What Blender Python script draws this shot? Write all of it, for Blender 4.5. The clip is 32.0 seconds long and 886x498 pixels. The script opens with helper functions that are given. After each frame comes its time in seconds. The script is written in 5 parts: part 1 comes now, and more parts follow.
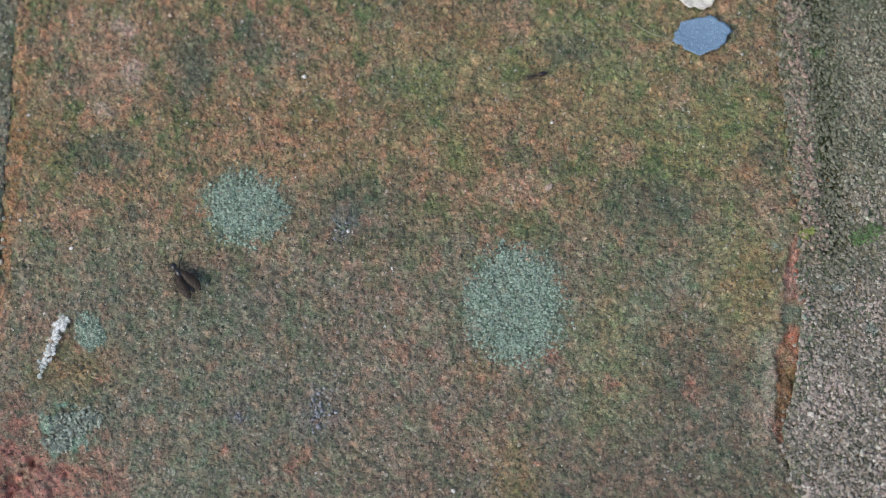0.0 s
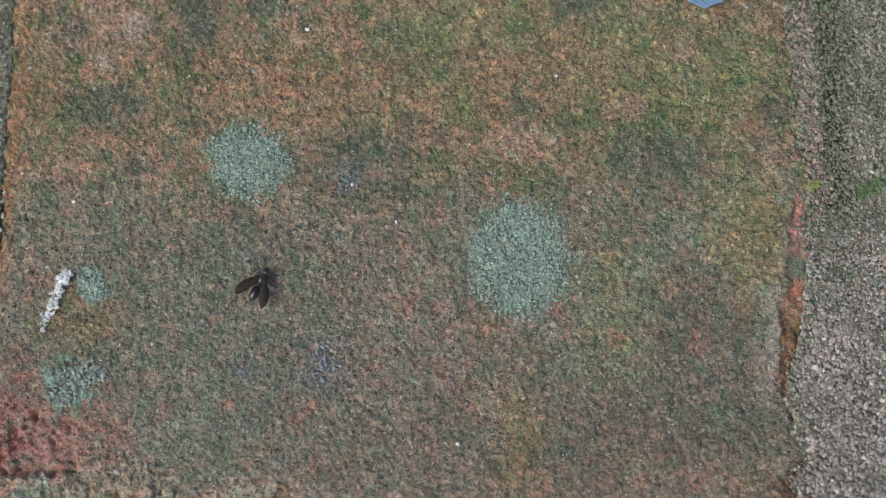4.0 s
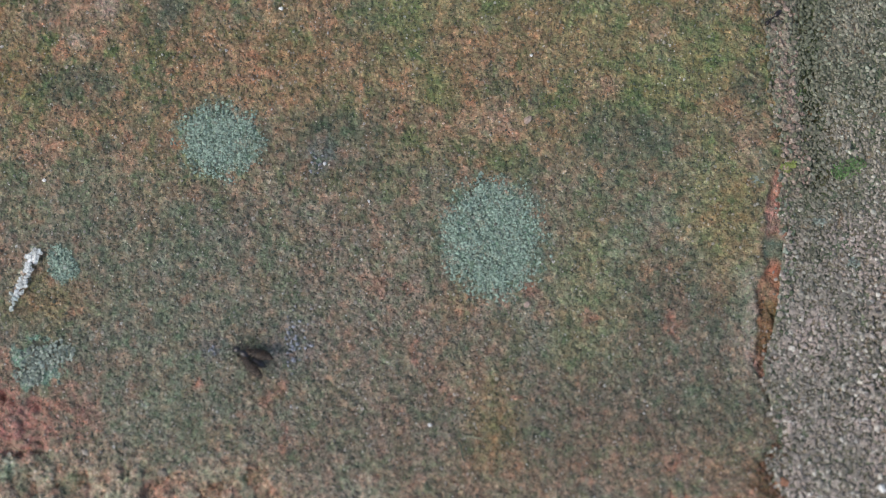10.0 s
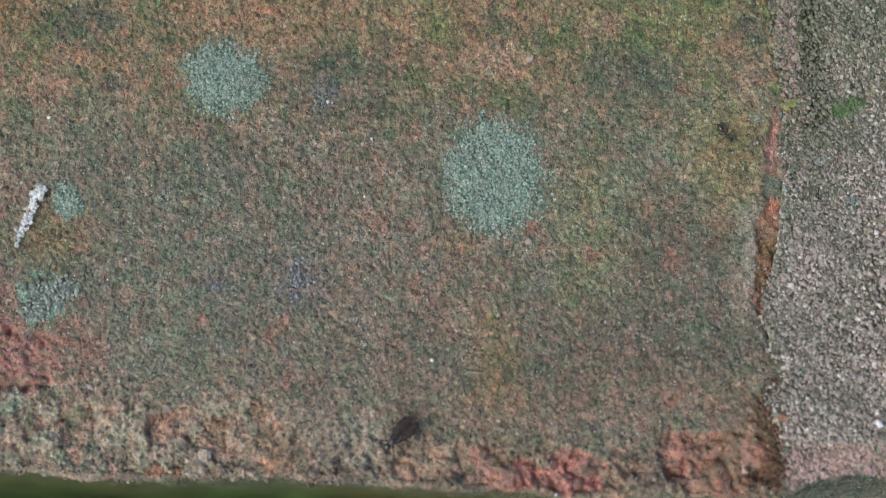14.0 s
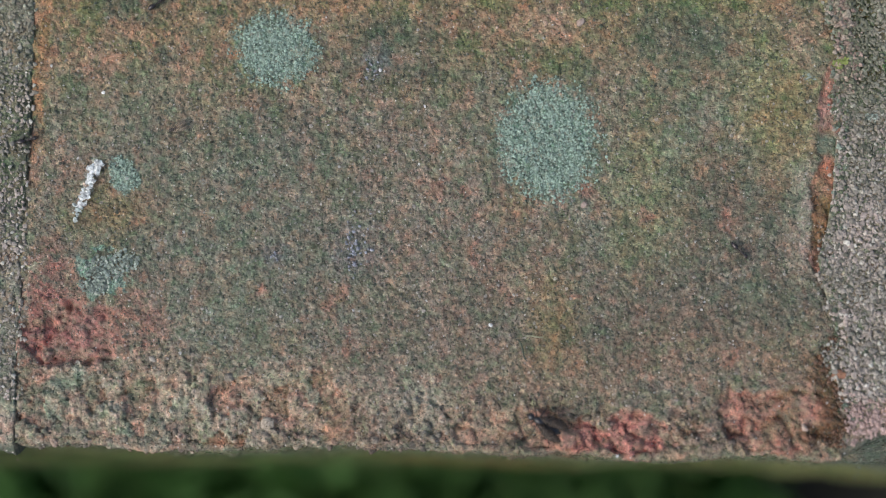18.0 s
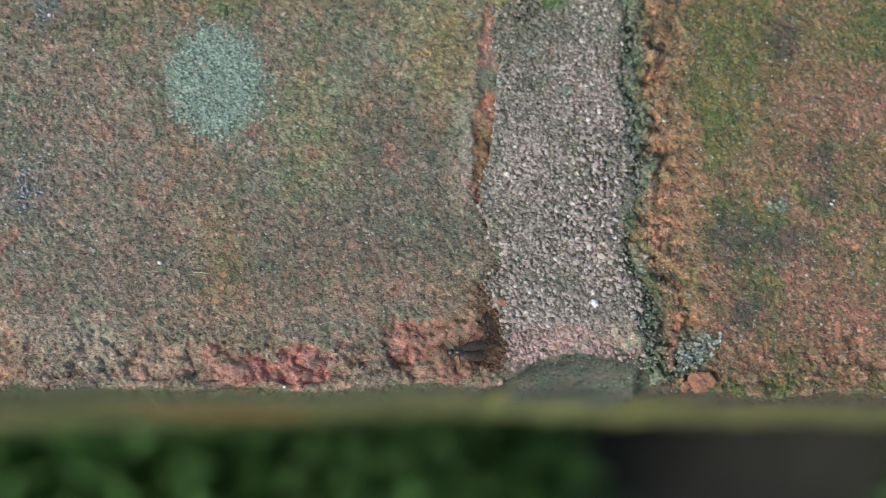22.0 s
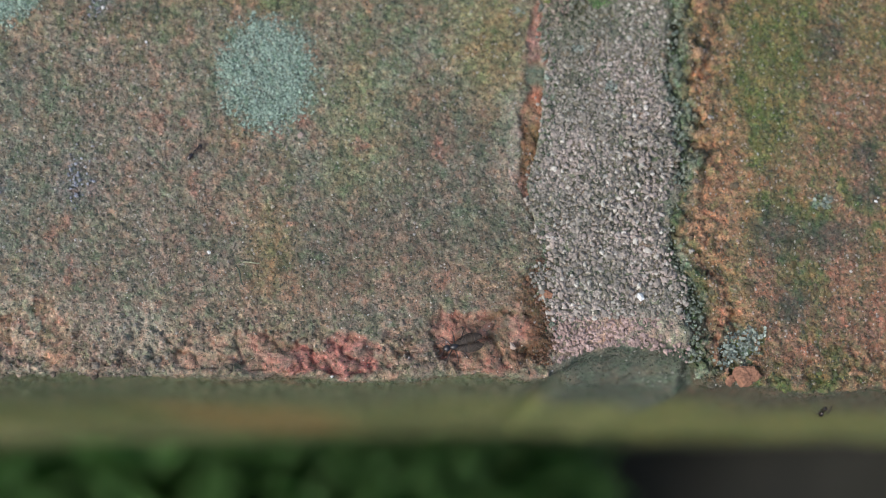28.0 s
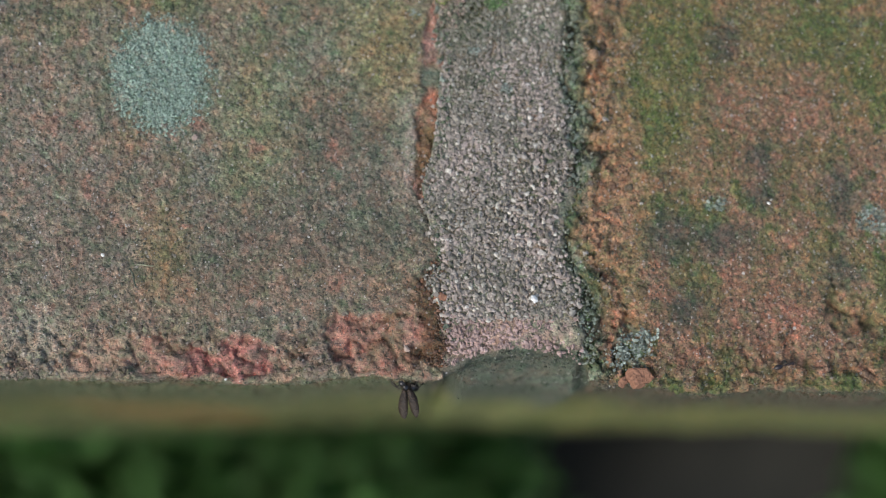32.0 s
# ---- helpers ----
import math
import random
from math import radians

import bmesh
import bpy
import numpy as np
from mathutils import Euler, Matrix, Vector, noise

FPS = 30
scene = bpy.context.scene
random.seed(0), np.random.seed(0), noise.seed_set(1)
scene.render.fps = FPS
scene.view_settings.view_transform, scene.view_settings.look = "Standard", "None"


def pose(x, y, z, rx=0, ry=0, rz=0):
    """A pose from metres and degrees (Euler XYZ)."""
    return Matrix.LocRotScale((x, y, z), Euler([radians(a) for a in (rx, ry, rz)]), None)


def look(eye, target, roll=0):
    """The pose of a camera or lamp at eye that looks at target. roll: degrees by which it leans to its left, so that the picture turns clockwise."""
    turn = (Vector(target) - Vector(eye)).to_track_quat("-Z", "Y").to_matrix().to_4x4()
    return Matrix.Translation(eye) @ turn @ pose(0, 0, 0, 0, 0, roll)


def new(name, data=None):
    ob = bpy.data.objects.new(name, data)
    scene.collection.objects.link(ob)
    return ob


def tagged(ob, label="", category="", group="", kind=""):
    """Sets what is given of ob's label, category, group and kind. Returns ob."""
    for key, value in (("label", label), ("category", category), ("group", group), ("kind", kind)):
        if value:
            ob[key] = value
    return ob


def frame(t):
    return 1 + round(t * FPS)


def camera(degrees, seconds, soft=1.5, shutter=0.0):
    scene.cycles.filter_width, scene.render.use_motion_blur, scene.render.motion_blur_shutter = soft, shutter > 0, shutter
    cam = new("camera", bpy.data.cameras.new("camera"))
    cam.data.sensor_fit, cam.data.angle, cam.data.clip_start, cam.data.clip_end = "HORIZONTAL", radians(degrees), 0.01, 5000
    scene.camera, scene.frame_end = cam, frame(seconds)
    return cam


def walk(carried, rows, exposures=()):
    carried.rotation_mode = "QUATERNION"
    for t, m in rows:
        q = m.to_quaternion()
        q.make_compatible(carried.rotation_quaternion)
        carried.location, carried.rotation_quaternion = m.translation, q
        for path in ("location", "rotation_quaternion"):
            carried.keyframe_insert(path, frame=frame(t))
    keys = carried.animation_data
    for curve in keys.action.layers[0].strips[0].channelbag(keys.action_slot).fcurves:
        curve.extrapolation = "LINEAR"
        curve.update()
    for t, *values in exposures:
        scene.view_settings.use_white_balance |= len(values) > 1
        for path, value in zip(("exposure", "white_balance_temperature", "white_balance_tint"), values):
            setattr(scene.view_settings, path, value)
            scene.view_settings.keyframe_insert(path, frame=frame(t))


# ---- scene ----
cam = camera(29.29, 32.0, soft=1.0, shutter=0.4)
# Close-up lens, focused on the tops of the bricks.
cam.data.dof.use_dof = True
cam.data.dof.focus_distance = 0.1402
cam.data.dof.aperture_fstop = 12.5

# Seconds, eye in metres, tilt, lean and turn in degrees.
PATH = [
    (0, 0.00570, -0.00997, 0.13897, 9.364, 1.230, 0.776),
    (0.5, 0.00660, -0.01298, 0.13862, 10.629, 1.368, 0.848),
    (1, 0.00667, -0.00885, 0.13913, 8.715, 1.228, 0.858),
    (1.5, 0.00610, -0.01068, 0.13859, 9.451, 1.235, 0.974),
    (2, 0.00686, -0.01064, 0.13790, 8.889, 1.310, 0.967),
    (2.5, 0.00528, -0.00973, 0.13858, 8.170, 0.788, 0.756),
    (3, 0.00517, -0.00973, 0.13853, 7.802, 0.777, 0.755),
    (3.5, 0.00412, -0.01189, 0.13846, 8.575, 0.735, 0.711),
    (5.5, 0.00547, -0.00883, 0.13802, 7.450, 1.038, 0.820),
    (6, 0.00668, -0.00933, 0.13762, 7.845, 1.378, 0.926),
    (6.5, 0.00640, -0.01034, 0.13761, 8.209, 1.299, 0.868),
    (7, 0.00649, -0.01107, 0.13734, 8.635, 1.102, 0.886),
    (7.5, 0.00537, -0.01073, 0.13707, 8.385, 0.922, 0.832),
    (8, 0.00520, -0.00860, 0.13819, 8.043, 0.618, 0.754),
    (8.5, 0.00580, -0.01218, 0.13772, 9.120, 0.760, 0.826),
    (9, 0.00526, -0.01065, 0.13764, 8.042, 0.662, 0.761),
    (9.5, 0.00740, -0.01626, 0.13671, 9.995, 1.292, 1.007),
    (10, 0.00696, -0.01587, 0.13631, 9.678, 0.953, 0.897),
    (10.5, 0.00734, -0.01484, 0.13660, 8.899, 1.098, 0.769),
    (11, 0.00653, -0.01520, 0.13611, 9.055, 0.643, 0.694),
    (11.5, 0.00712, -0.01488, 0.13624, 8.999, 0.845, 0.932),
    (12, 0.00825, -0.01445, 0.13613, 8.858, 0.753, 1.052),
    (12.5, 0.00826, -0.01580, 0.13628, 9.181, 0.540, 1.054),
    (13, 0.00774, -0.01402, 0.13673, 8.317, 0.632, 0.963),
    (13.5, 0.00756, -0.01480, 0.13684, 8.245, 1.021, 0.909),
    (14, 0.00640, -0.01858, 0.13699, 8.617, 0.755, 0.996),
    (14.5, 0.00662, -0.01962, 0.13736, 8.127, 1.074, 0.804),
    (15, 0.00685, -0.01945, 0.13742, 7.552, 1.514, 0.508),
    (15.5, 0.00617, -0.01944, 0.13809, 7.614, 1.805, 0.052),
    (17.5, 0.00411, -0.01790, 0.13789, 7.079, 1.852, -0.082),
    (18, 0.00344, -0.01859, 0.13771, 7.398, 1.601, -0.203),
    (18.5, 0.00386, -0.01815, 0.13775, 7.449, 1.886, -0.749),
    (19, 0.00560, -0.01841, 0.13781, 7.621, 2.385, -0.404),
    (19.5, 0.00560, -0.02141, 0.13819, 8.518, 1.455, -0.375),
    (20, 0.00916, -0.02002, 0.13813, 7.958, 1.132, -0.614),
    (20.5, 0.01363, -0.01797, 0.13855, 7.786, 0.847, -0.467),
    (21, 0.01674, -0.02321, 0.13826, 9.437, 0.343, -0.656),
    (21.5, 0.02176, -0.02313, 0.13854, 7.419, -0.590, -1.160),
    (22, 0.02414, -0.02398, 0.13994, 7.135, -0.931, -1.896),
    (22.5, 0.02667, -0.02435, 0.13986, 6.837, -1.837, -2.424),
    (23, 0.02370, -0.03132, 0.13939, 9.379, -3.729, -2.504),
    (23.5, 0.02464, -0.02426, 0.14024, 6.088, -3.077, -1.747),
    (24, 0.02413, -0.02919, 0.13921, 7.723, -2.997, -1.450),
    (24.5, 0.02399, -0.02786, 0.13991, 7.266, -2.253, -1.385),
    (25, 0.01974, -0.03082, 0.13933, 8.579, -2.337, -1.446),
    (25.5, 0.02085, -0.02903, 0.14001, 8.177, -1.074, -1.002),
    (27.5, 0.02141, -0.02723, 0.14066, 8.387, -0.519, -1.384),
    (28, 0.02063, -0.02827, 0.14043, 8.599, -0.782, -1.305),
    (28.5, 0.02236, -0.02536, 0.14105, 7.406, 0.260, -1.054),
    (29, 0.02211, -0.02477, 0.14079, 7.408, -0.191, -1.198),
    (29.5, 0.02519, -0.02306, 0.14179, 6.990, -0.959, -1.579),
    (30, 0.02492, -0.02412, 0.14197, 7.560, -2.461, -1.799),
    (30.5, 0.02612, -0.02512, 0.14161, 7.774, -2.208, -1.668),
    (31, 0.02652, -0.02618, 0.14093, 7.953, -2.111, -1.616),
    (31.5, 0.02599, -0.02644, 0.14101, 8.033, -2.500, -1.717),
    (32, 0.02652, -0.02613, 0.14113, 7.741, -1.967, -1.526),
]
walk(cam, [(t, pose(*p)) for t, *p in PATH], exposures=[(0, 0.48), (6, 0.48), (10, 0.44), (12, 0.53), (14, 0.55), (20, 0.62), (21.5, 0.72), (23, 0.70), (25, 0.65), (28, 0.68), (30, 0.64), (32, 0.58)])

# ---- light: a bright overcast sky, a little stronger from one side ----
world = bpy.data.worlds.new("world")
scene.world = world
world.use_nodes = True
wn = world.node_tree
sky = wn.nodes.new("ShaderNodeTexSky")
sky.sky_type = "NISHITA"
sky.sun_disc = False
sky.sun_elevation = radians(50)
sky.sun_rotation = radians(-124)
sky.dust_density = 3.0
wn.links.new(sky.outputs["Color"], wn.nodes["Background"].inputs["Color"])
wn.nodes["Background"].inputs["Strength"].default_value = 0.12
sun_data = bpy.data.lights.new("sun", "SUN")
sun_data.energy, sun_data.angle, sun_data.color = 1.0, radians(22), (1.0, 0.97, 0.93)
sun = new("sun", sun_data)
sun.matrix_world = look((-0.5, -0.34, 0.66), (0, 0, 0))


# ---- noise on arrays, in millimetres ----
def hashed(i, j, seed):
    h = (i.astype(np.int64) * 374761393 + j.astype(np.int64) * 668265263 + seed * 974634777) & 0xFFFFFFFF
    h = ((h ^ (h >> 13)) * 1274126177) & 0xFFFFFFFF
    h = ((h ^ (h >> 16)) * 2246822519) & 0xFFFFFFFF
    return ((h ^ (h >> 15)) & 0xFFFFFF) / float(0xFFFFFF)


def vnoise(x, y, seed=0):
    """Smooth noise, -1 to 1."""
    i, j = np.floor(x), np.floor(y)
    u, v = x - i, y - j
    u, v = u * u * u * (u * (u * 6 - 15) + 10), v * v * v * (v * (v * 6 - 15) + 10)
    a, b = hashed(i, j, seed), hashed(i + 1, j, seed)
    c, d = hashed(i, j + 1, seed), hashed(i + 1, j + 1, seed)
    return 2 * (a + (b - a) * u + (c - a) * v + (a - b - c + d) * u * v) - 1


def fbm(x, y, octaves=4, seed=0, gain=0.5):
    out, amp, total = 0.0, 1.0, 0.0
    for o in range(octaves):
        ca, sa = math.cos(0.7 * o), math.sin(0.7 * o)
        out = out + amp * vnoise((x * ca - y * sa) * 2 ** o + 17.3 * o, (x * sa + y * ca) * 2 ** o - 9.1 * o, seed + o)
        total += amp
        amp *= gain
    return out / total


def cells(x, y, seed=0):
    """Nearest and second distance, and three random values of the nearest cell."""
    i, j = np.floor(x), np.floor(y)
    best, second = np.full(x.shape, 9.0), np.full(x.shape, 9.0)
    ra, rb = np.zeros(x.shape), np.zeros(x.shape)
    for di in (-1, 0, 1):
        for dj in (-1, 0, 1):
            a, b = i + di, j + dj
            px, py = a + hashed(a, b, seed), b + hashed(a, b, seed + 1)
            dist = np.hypot(px - x, py - y)
            near = dist < best
            second = np.where(near, best, np.minimum(second, dist))
            best = np.where(near, dist, best)
            ra = np.where(near, hashed(a, b, seed + 2), ra)
            rb = np.where(near, hashed(a, b, seed + 3), rb)
    return best, second, ra, rb


def smooth(a, b, x):
    k = np.clip((x - a) / (b - a), 0, 1)
    return k * k * (3 - 2 * k)


def mixed(col, other, fac):
    return col + (np.array(other) - col) * fac[..., None]


# ---- materials ----
def nodes_of(name):
    m = bpy.data.materials.new(name)
    m.use_nodes = True
    return m, m.node_tree, m.node_tree.nodes["Principled BSDF"]


def node(nt, kind, inputs=(), **settings):
    made = nt.nodes.new(kind)
    for key, value in settings.items():
        setattr(made, key, value)
    for key, value in dict(inputs).items():
        if isinstance(value, bpy.types.NodeSocket):
            nt.links.new(value, made.inputs[key])
        else:
            made.inputs[key].default_value = value
    return made


def coords_mm(nt, world_space=True):
    if world_space:
        src = node(nt, "ShaderNodeNewGeometry").outputs["Position"]
    else:
        src = node(nt, "ShaderNodeTexCoord").outputs["Object"]
    return node(nt, "ShaderNodeVectorMath", {0: src, 1: (1000, 1000, 1000)}, operation="MULTIPLY").outputs[0]


def mix_node(nt, fac, a, b, blend="MIX"):
    made = nt.nodes.new("ShaderNodeMix")
    made.data_type, made.blend_type = "RGBA", blend
    for socket, value in ((made.inputs[0], fac), (made.inputs[6], a), (made.inputs[7], b)):
        if isinstance(value, bpy.types.NodeSocket):
            nt.links.new(value, socket)
        else:
            socket.default_value = value if isinstance(value, float) else (*value, 1)[:4]
    return made.outputs[2]


def ramp_node(nt, fac, stops):
    made = nt.nodes.new("ShaderNodeValToRGB")
    ramp = made.color_ramp
    while len(ramp.elements) < len(stops):
        ramp.elements.new(0.5)
    for e, (p, c) in zip(ramp.elements, stops):
        e.position, e.color = p, (*c, 1) if not isinstance(c, float) else (c, c, c, 1)
    nt.links.new(fac, made.inputs[0])
    return made.outputs[0]


def crust_material(name, grain=3.7, dark=0.92, bump=0.95, rough=0.85, algae=(0.032, 0.045, 0.034), patchy=0.3):
    """A mineral surface: its broad colour comes from the mesh's own colour layer; flecks, grain, glints and relief from nodes."""
    m, nt, b = nodes_of(name)
    p = coords_mm(nt)
    base = node(nt, "ShaderNodeAttribute", attribute_name="mineral").outputs["Color"]
    fleck = node(nt, "ShaderNodeTexNoise", {"Vector": p, "Scale": grain, "Detail": 3.0, "Roughness": 0.55, "Distortion": 1.2}).outputs[0]
    other = node(nt, "ShaderNodeTexNoise", {"Vector": p, "Scale": grain * 1.15, "Detail": 1.5, "Roughness": 0.5, "Distortion": 1.4}, noise_dimensions="4D")
    other.inputs["W"].default_value = 3.7
    hue = node(nt, "ShaderNodeTexNoise", {"Vector": p, "Scale": grain * 0.34, "Detail": 4.0, "Roughness": 0.62, "Distortion": 0.6})
    col = mix_node(nt, patchy, base, mix_node(nt, 1.0, base, ramp_node(nt, hue.outputs[0], [(0.41, (0.60, 0.98, 0.76)), (0.5, (1.0, 1.03, 1.0)), (0.57, (1.36, 1.08, 1.0))]), "MULTIPLY"))
    broad = node(nt, "ShaderNodeTexNoise", {"Vector": p, "Scale": grain * 0.2, "Detail": 3.0, "Roughness": 0.6})
    col = mix_node(nt, 1.0, col, ramp_node(nt, broad.outputs[0], [(0.34, (0.80, 0.96, 0.82)), (0.5, (1.02, 1.02, 1.0)), (0.66, (1.24, 1.04, 0.97))]), "MULTIPLY")
    # pale flecks: lighter grains, and tiny highlights painted into the colour
    col = mix_node(nt, ramp_node(nt, other.outputs[0], [(0.54, 0.0), (0.66, 0.75)]), col, mix_node(nt, 1.0, col, (1.98, 1.95, 1.88), "MULTIPLY"))
    col = mix_node(nt, ramp_node(nt, fleck, [(0.34, dark), (0.455, 0.0)]), col, algae)
    # scattered near-white specks, sparkles put in as colour
    vor = node(nt, "ShaderNodeTexVoronoi", {"Vector": p, "Scale": grain * 0.9})
    rnd = node(nt, "ShaderNodeSeparateColor", {0: vor.outputs["Color"]})
    near = ramp_node(nt, vor.outputs["Distance"], [(0.16, 1.0), (0.24, 0.0)])
    pick = ramp_node(nt, rnd.outputs[0], [(0.93, 0.0), (0.94, 1.0)])
    col = mix_node(nt, mix_node(nt, 1.0, near, pick, "MULTIPLY"), col, (0.62, 0.60, 0.54))
    nt.links.new(col, b.inputs["Base Color"])
    nt.links.new(ramp_node(nt, rnd.outputs[1], [(0.0, rough), (0.6, rough), (0.85, 0.25)]), b.inputs["Roughness"])
    bp = node(nt, "ShaderNodeBump", {"Height": fleck, "Strength": bump, "Distance": 0.0003})
    nt.links.new(bp.outputs[0], b.inputs["Normal"])
    return m


M_BRICK = crust_material("weathered_brick")
M_MOSSY_BRICK = crust_material("mossy_orange_brick", patchy=0.55)
M_MORTAR = crust_material("sandy_mortar", grain=2.4)


def plain_material(name, low, high, scale=2.0, rough=0.6, bump=0.3, world_space=False, island=0.0, **more):
    m, nt, b = nodes_of(name)
    p = coords_mm(nt, world_space)
    fine = node(nt, "ShaderNodeTexNoise", {"Vector": p, "Scale": scale, "Detail": 4.0}).outputs[0]
    col = ramp_node(nt, fine, [(0.3, low), (0.7, high)])
    if island:
        rnd = node(nt, "ShaderNodeNewGeometry").outputs["Random Per Island"]
        col = mix_node(nt, 1.0, col, ramp_node(nt, rnd, [(0.0, 1 - island), (1.0, 1 + island)]), "MULTIPLY")
    nt.links.new(col, b.inputs["Base Color"])
    b.inputs["Roughness"].default_value = rough
    for key, value in more.items():
        b.inputs[key.replace("_", " ").title()].default_value = value
    if bump:
        bp = node(nt, "ShaderNodeBump", {"Height": fine, "Strength": bump, "Distance": 0.0002})
        nt.links.new(bp.outputs[0], b.inputs["Normal"])
    return m


def grains_material():
    """Loose sand in the mortar: grey, white, buff and rosy grains, each of one colour, some glassy."""
    m, nt, b = nodes_of("sand_grain")
    rnd = node(nt, "ShaderNodeNewGeometry").outputs["Random Per Island"]
    col = ramp_node(nt, rnd, [(0.0, (0.09, 0.095, 0.075)), (0.18, (0.22, 0.205, 0.185)), (0.5, (0.33, 0.295, 0.268)), (0.74, (0.40, 0.345, 0.318)),
                              (0.91, (0.44, 0.42, 0.38)), (0.995, (0.60, 0.59, 0.54))])
    fine = node(nt, "ShaderNodeTexNoise", {"Vector": coords_mm(nt), "Scale": 5.0, "Detail": 3.0}).outputs[0]
    col = mix_node(nt, 1.0, col, ramp_node(nt, fine, [(0.3, 0.68), (0.7, 1.12)]), "MULTIPLY")
    broad = node(nt, "ShaderNodeTexNoise", {"Vector": coords_mm(nt), "Scale": 0.19, "Detail": 5.0, "Roughness": 0.65}).outputs[0]
    col = mix_node(nt, 1.0, col, ramp_node(nt, broad, [(0.32, (1.24, 1.16, 1.09)), (0.5, (1.02, 1.0, 0.92))]), "MULTIPLY")
    film = ramp_node(nt, broad, [(0.46, 0.0), (0.64, 0.4)])
    col = mix_node(nt, film, col, (0.105, 0.12, 0.08))
    back = node(nt, "ShaderNodeMapRange", {"Value": node(nt, "ShaderNodeSeparateXYZ", {0: coords_mm(nt)}).outputs[1], "From Min": 8.0, "From Max": 22.0, "To Max": 0.7}).outputs[0]
    col = mix_node(nt, back, col, mix_node(nt, 1.0, col, (0.62, 0.74, 0.58), "MULTIPLY"))
    # damp, mossy side of the joint
    where = node(nt, "ShaderNodeSeparateXYZ", {0: coords_mm(nt)})
    damp = node(nt, "ShaderNodeMapRange", {"Value": where.outputs[0], "From Min": 37.0, "From Max": 34.2}).outputs[0]
    grit = node(nt, "ShaderNodeMapRange", {"Value": where.outputs[0], "From Min": 32.6, "From Max": 33.6}).outputs[0]
    damp = node(nt, "ShaderNodeMath", {0: damp, 1: grit}, operation="MULTIPLY").outputs[0]
    deep = node(nt, "ShaderNodeMapRange", {"Value": where.outputs[1], "From Min": 3.0, "From Max": 12.0, "To Max": 0.62}).outputs[0]
    col = mix_node(nt, node(nt, "ShaderNodeMath", {0: damp, 1: deep}, operation="MULTIPLY").outputs[0], col, (0.10, 0.115, 0.065))
    nt.links.new(col, b.inputs["Base Color"])
    nt.links.new(ramp_node(nt, rnd, [(0.0, 0.8), (0.8, 0.6), (1.0, 0.3)]), b.inputs["Roughness"])
    return m


M_GRAIN = grains_material()


def crumb_material():
    """Grains of the brick itself: the colour of the spot they sit on, each a little lighter, darker or ruddier."""
    m, nt, b = nodes_of("brick_crumb")
    base = node(nt, "ShaderNodeAttribute", attribute_name="mineral").outputs["Color"]
    fine = node(nt, "ShaderNodeTexNoise", {"Vector": coords_mm(nt), "Scale": 4.5, "Detail": 4.0, "Roughness": 0.7}).outputs[0]
    nt.links.new(mix_node(nt, 1.0, base, ramp_node(nt, fine, [(0.32, 0.42), (0.5, 1.0), (0.68, 1.5)]), "MULTIPLY"), b.inputs["Base Color"])
    rnd = node(nt, "ShaderNodeNewGeometry").outputs["Random Per Island"]
    nt.links.new(ramp_node(nt, rnd, [(0.0, 0.85), (0.55, 0.6), (0.8, 0.3), (1.0, 0.18)]), b.inputs["Roughness"])
    bp = node(nt, "ShaderNodeBump", {"Height": fine, "Strength": 0.8, "Distance": 0.0004})
    nt.links.new(bp.outputs[0], b.inputs["Normal"])
    return m


M_CRUMB = crumb_material()
M_PINK_GRAIN = plain_material("rosy_grain", (0.31, 0.21, 0.18), (0.46, 0.345, 0.30), 3.0, 0.7, island=0.35)
M_MOSS = plain_material("moss_leaf", (0.045, 0.10, 0.03), (0.135, 0.225, 0.07), 1.5, 0.6, island=0.4)


def grass_material():
    """Thin green blades that let light through."""
    m, nt, b = nodes_of("grass_blade")
    fine = node(nt, "ShaderNodeTexNoise", {"Vector": coords_mm(nt, False), "Scale": 0.1, "Detail": 4.0}).outputs[0]
    rnd = node(nt, "ShaderNodeNewGeometry").outputs["Random Per Island"]
    col = mix_node(nt, 1.0, ramp_node(nt, fine, [(0.3, (0.19, 0.40, 0.13)), (0.7, (0.29, 0.56, 0.19))]), ramp_node(nt, rnd, [(0.0, 0.7), (1.0, 1.3)]), "MULTIPLY")
    nt.links.new(col, b.inputs["Base Color"])
    b.inputs["Roughness"].default_value = 0.5
    leaf = node(nt, "ShaderNodeBsdfTranslucent", {"Color": col})
    both = node(nt, "ShaderNodeMixShader", {0: 0.5, 1: b.outputs[0], 2: leaf.outputs[0]})
    nt.links.new(both.outputs[0], nt.nodes["Material Output"].inputs["Surface"])
    return m


M_GRASS = grass_material()
M_SOIL = plain_material("dark_soil", (0.009, 0.010, 0.008), (0.024, 0.024, 0.019), 0.06, 0.95, world_space=True)
M_WALL = plain_material("mossy_masonry", (0.10, 0.12, 0.04), (0.20, 0.19, 0.075), 0.12, 0.9, world_space=True)


# ---- building helpers ----
def mesh_object(name, verts, faces, material, parent=None, smooth_faces=True):
    me = bpy.data.meshes.new(name)
    me.from_pydata([tuple(v) for v in verts], [], faces)
    me.materials.append(material)
    if smooth_faces:
        me.polygons.foreach_set("use_smooth", [True] * len(me.polygons))
    ob = new(name, me)
    if parent:
        ob.parent = parent
    return ob


def part(name, bm, material, parent, label=""):
    me = bpy.data.meshes.new(name)
    bm.to_mesh(me)
    bm.free()
    me.materials.append(material)
    me.polygons.foreach_set("use_smooth", [True] * len(me.polygons))
    ob = new(name, me)
    ob.parent = parent
    return tagged(ob, label)


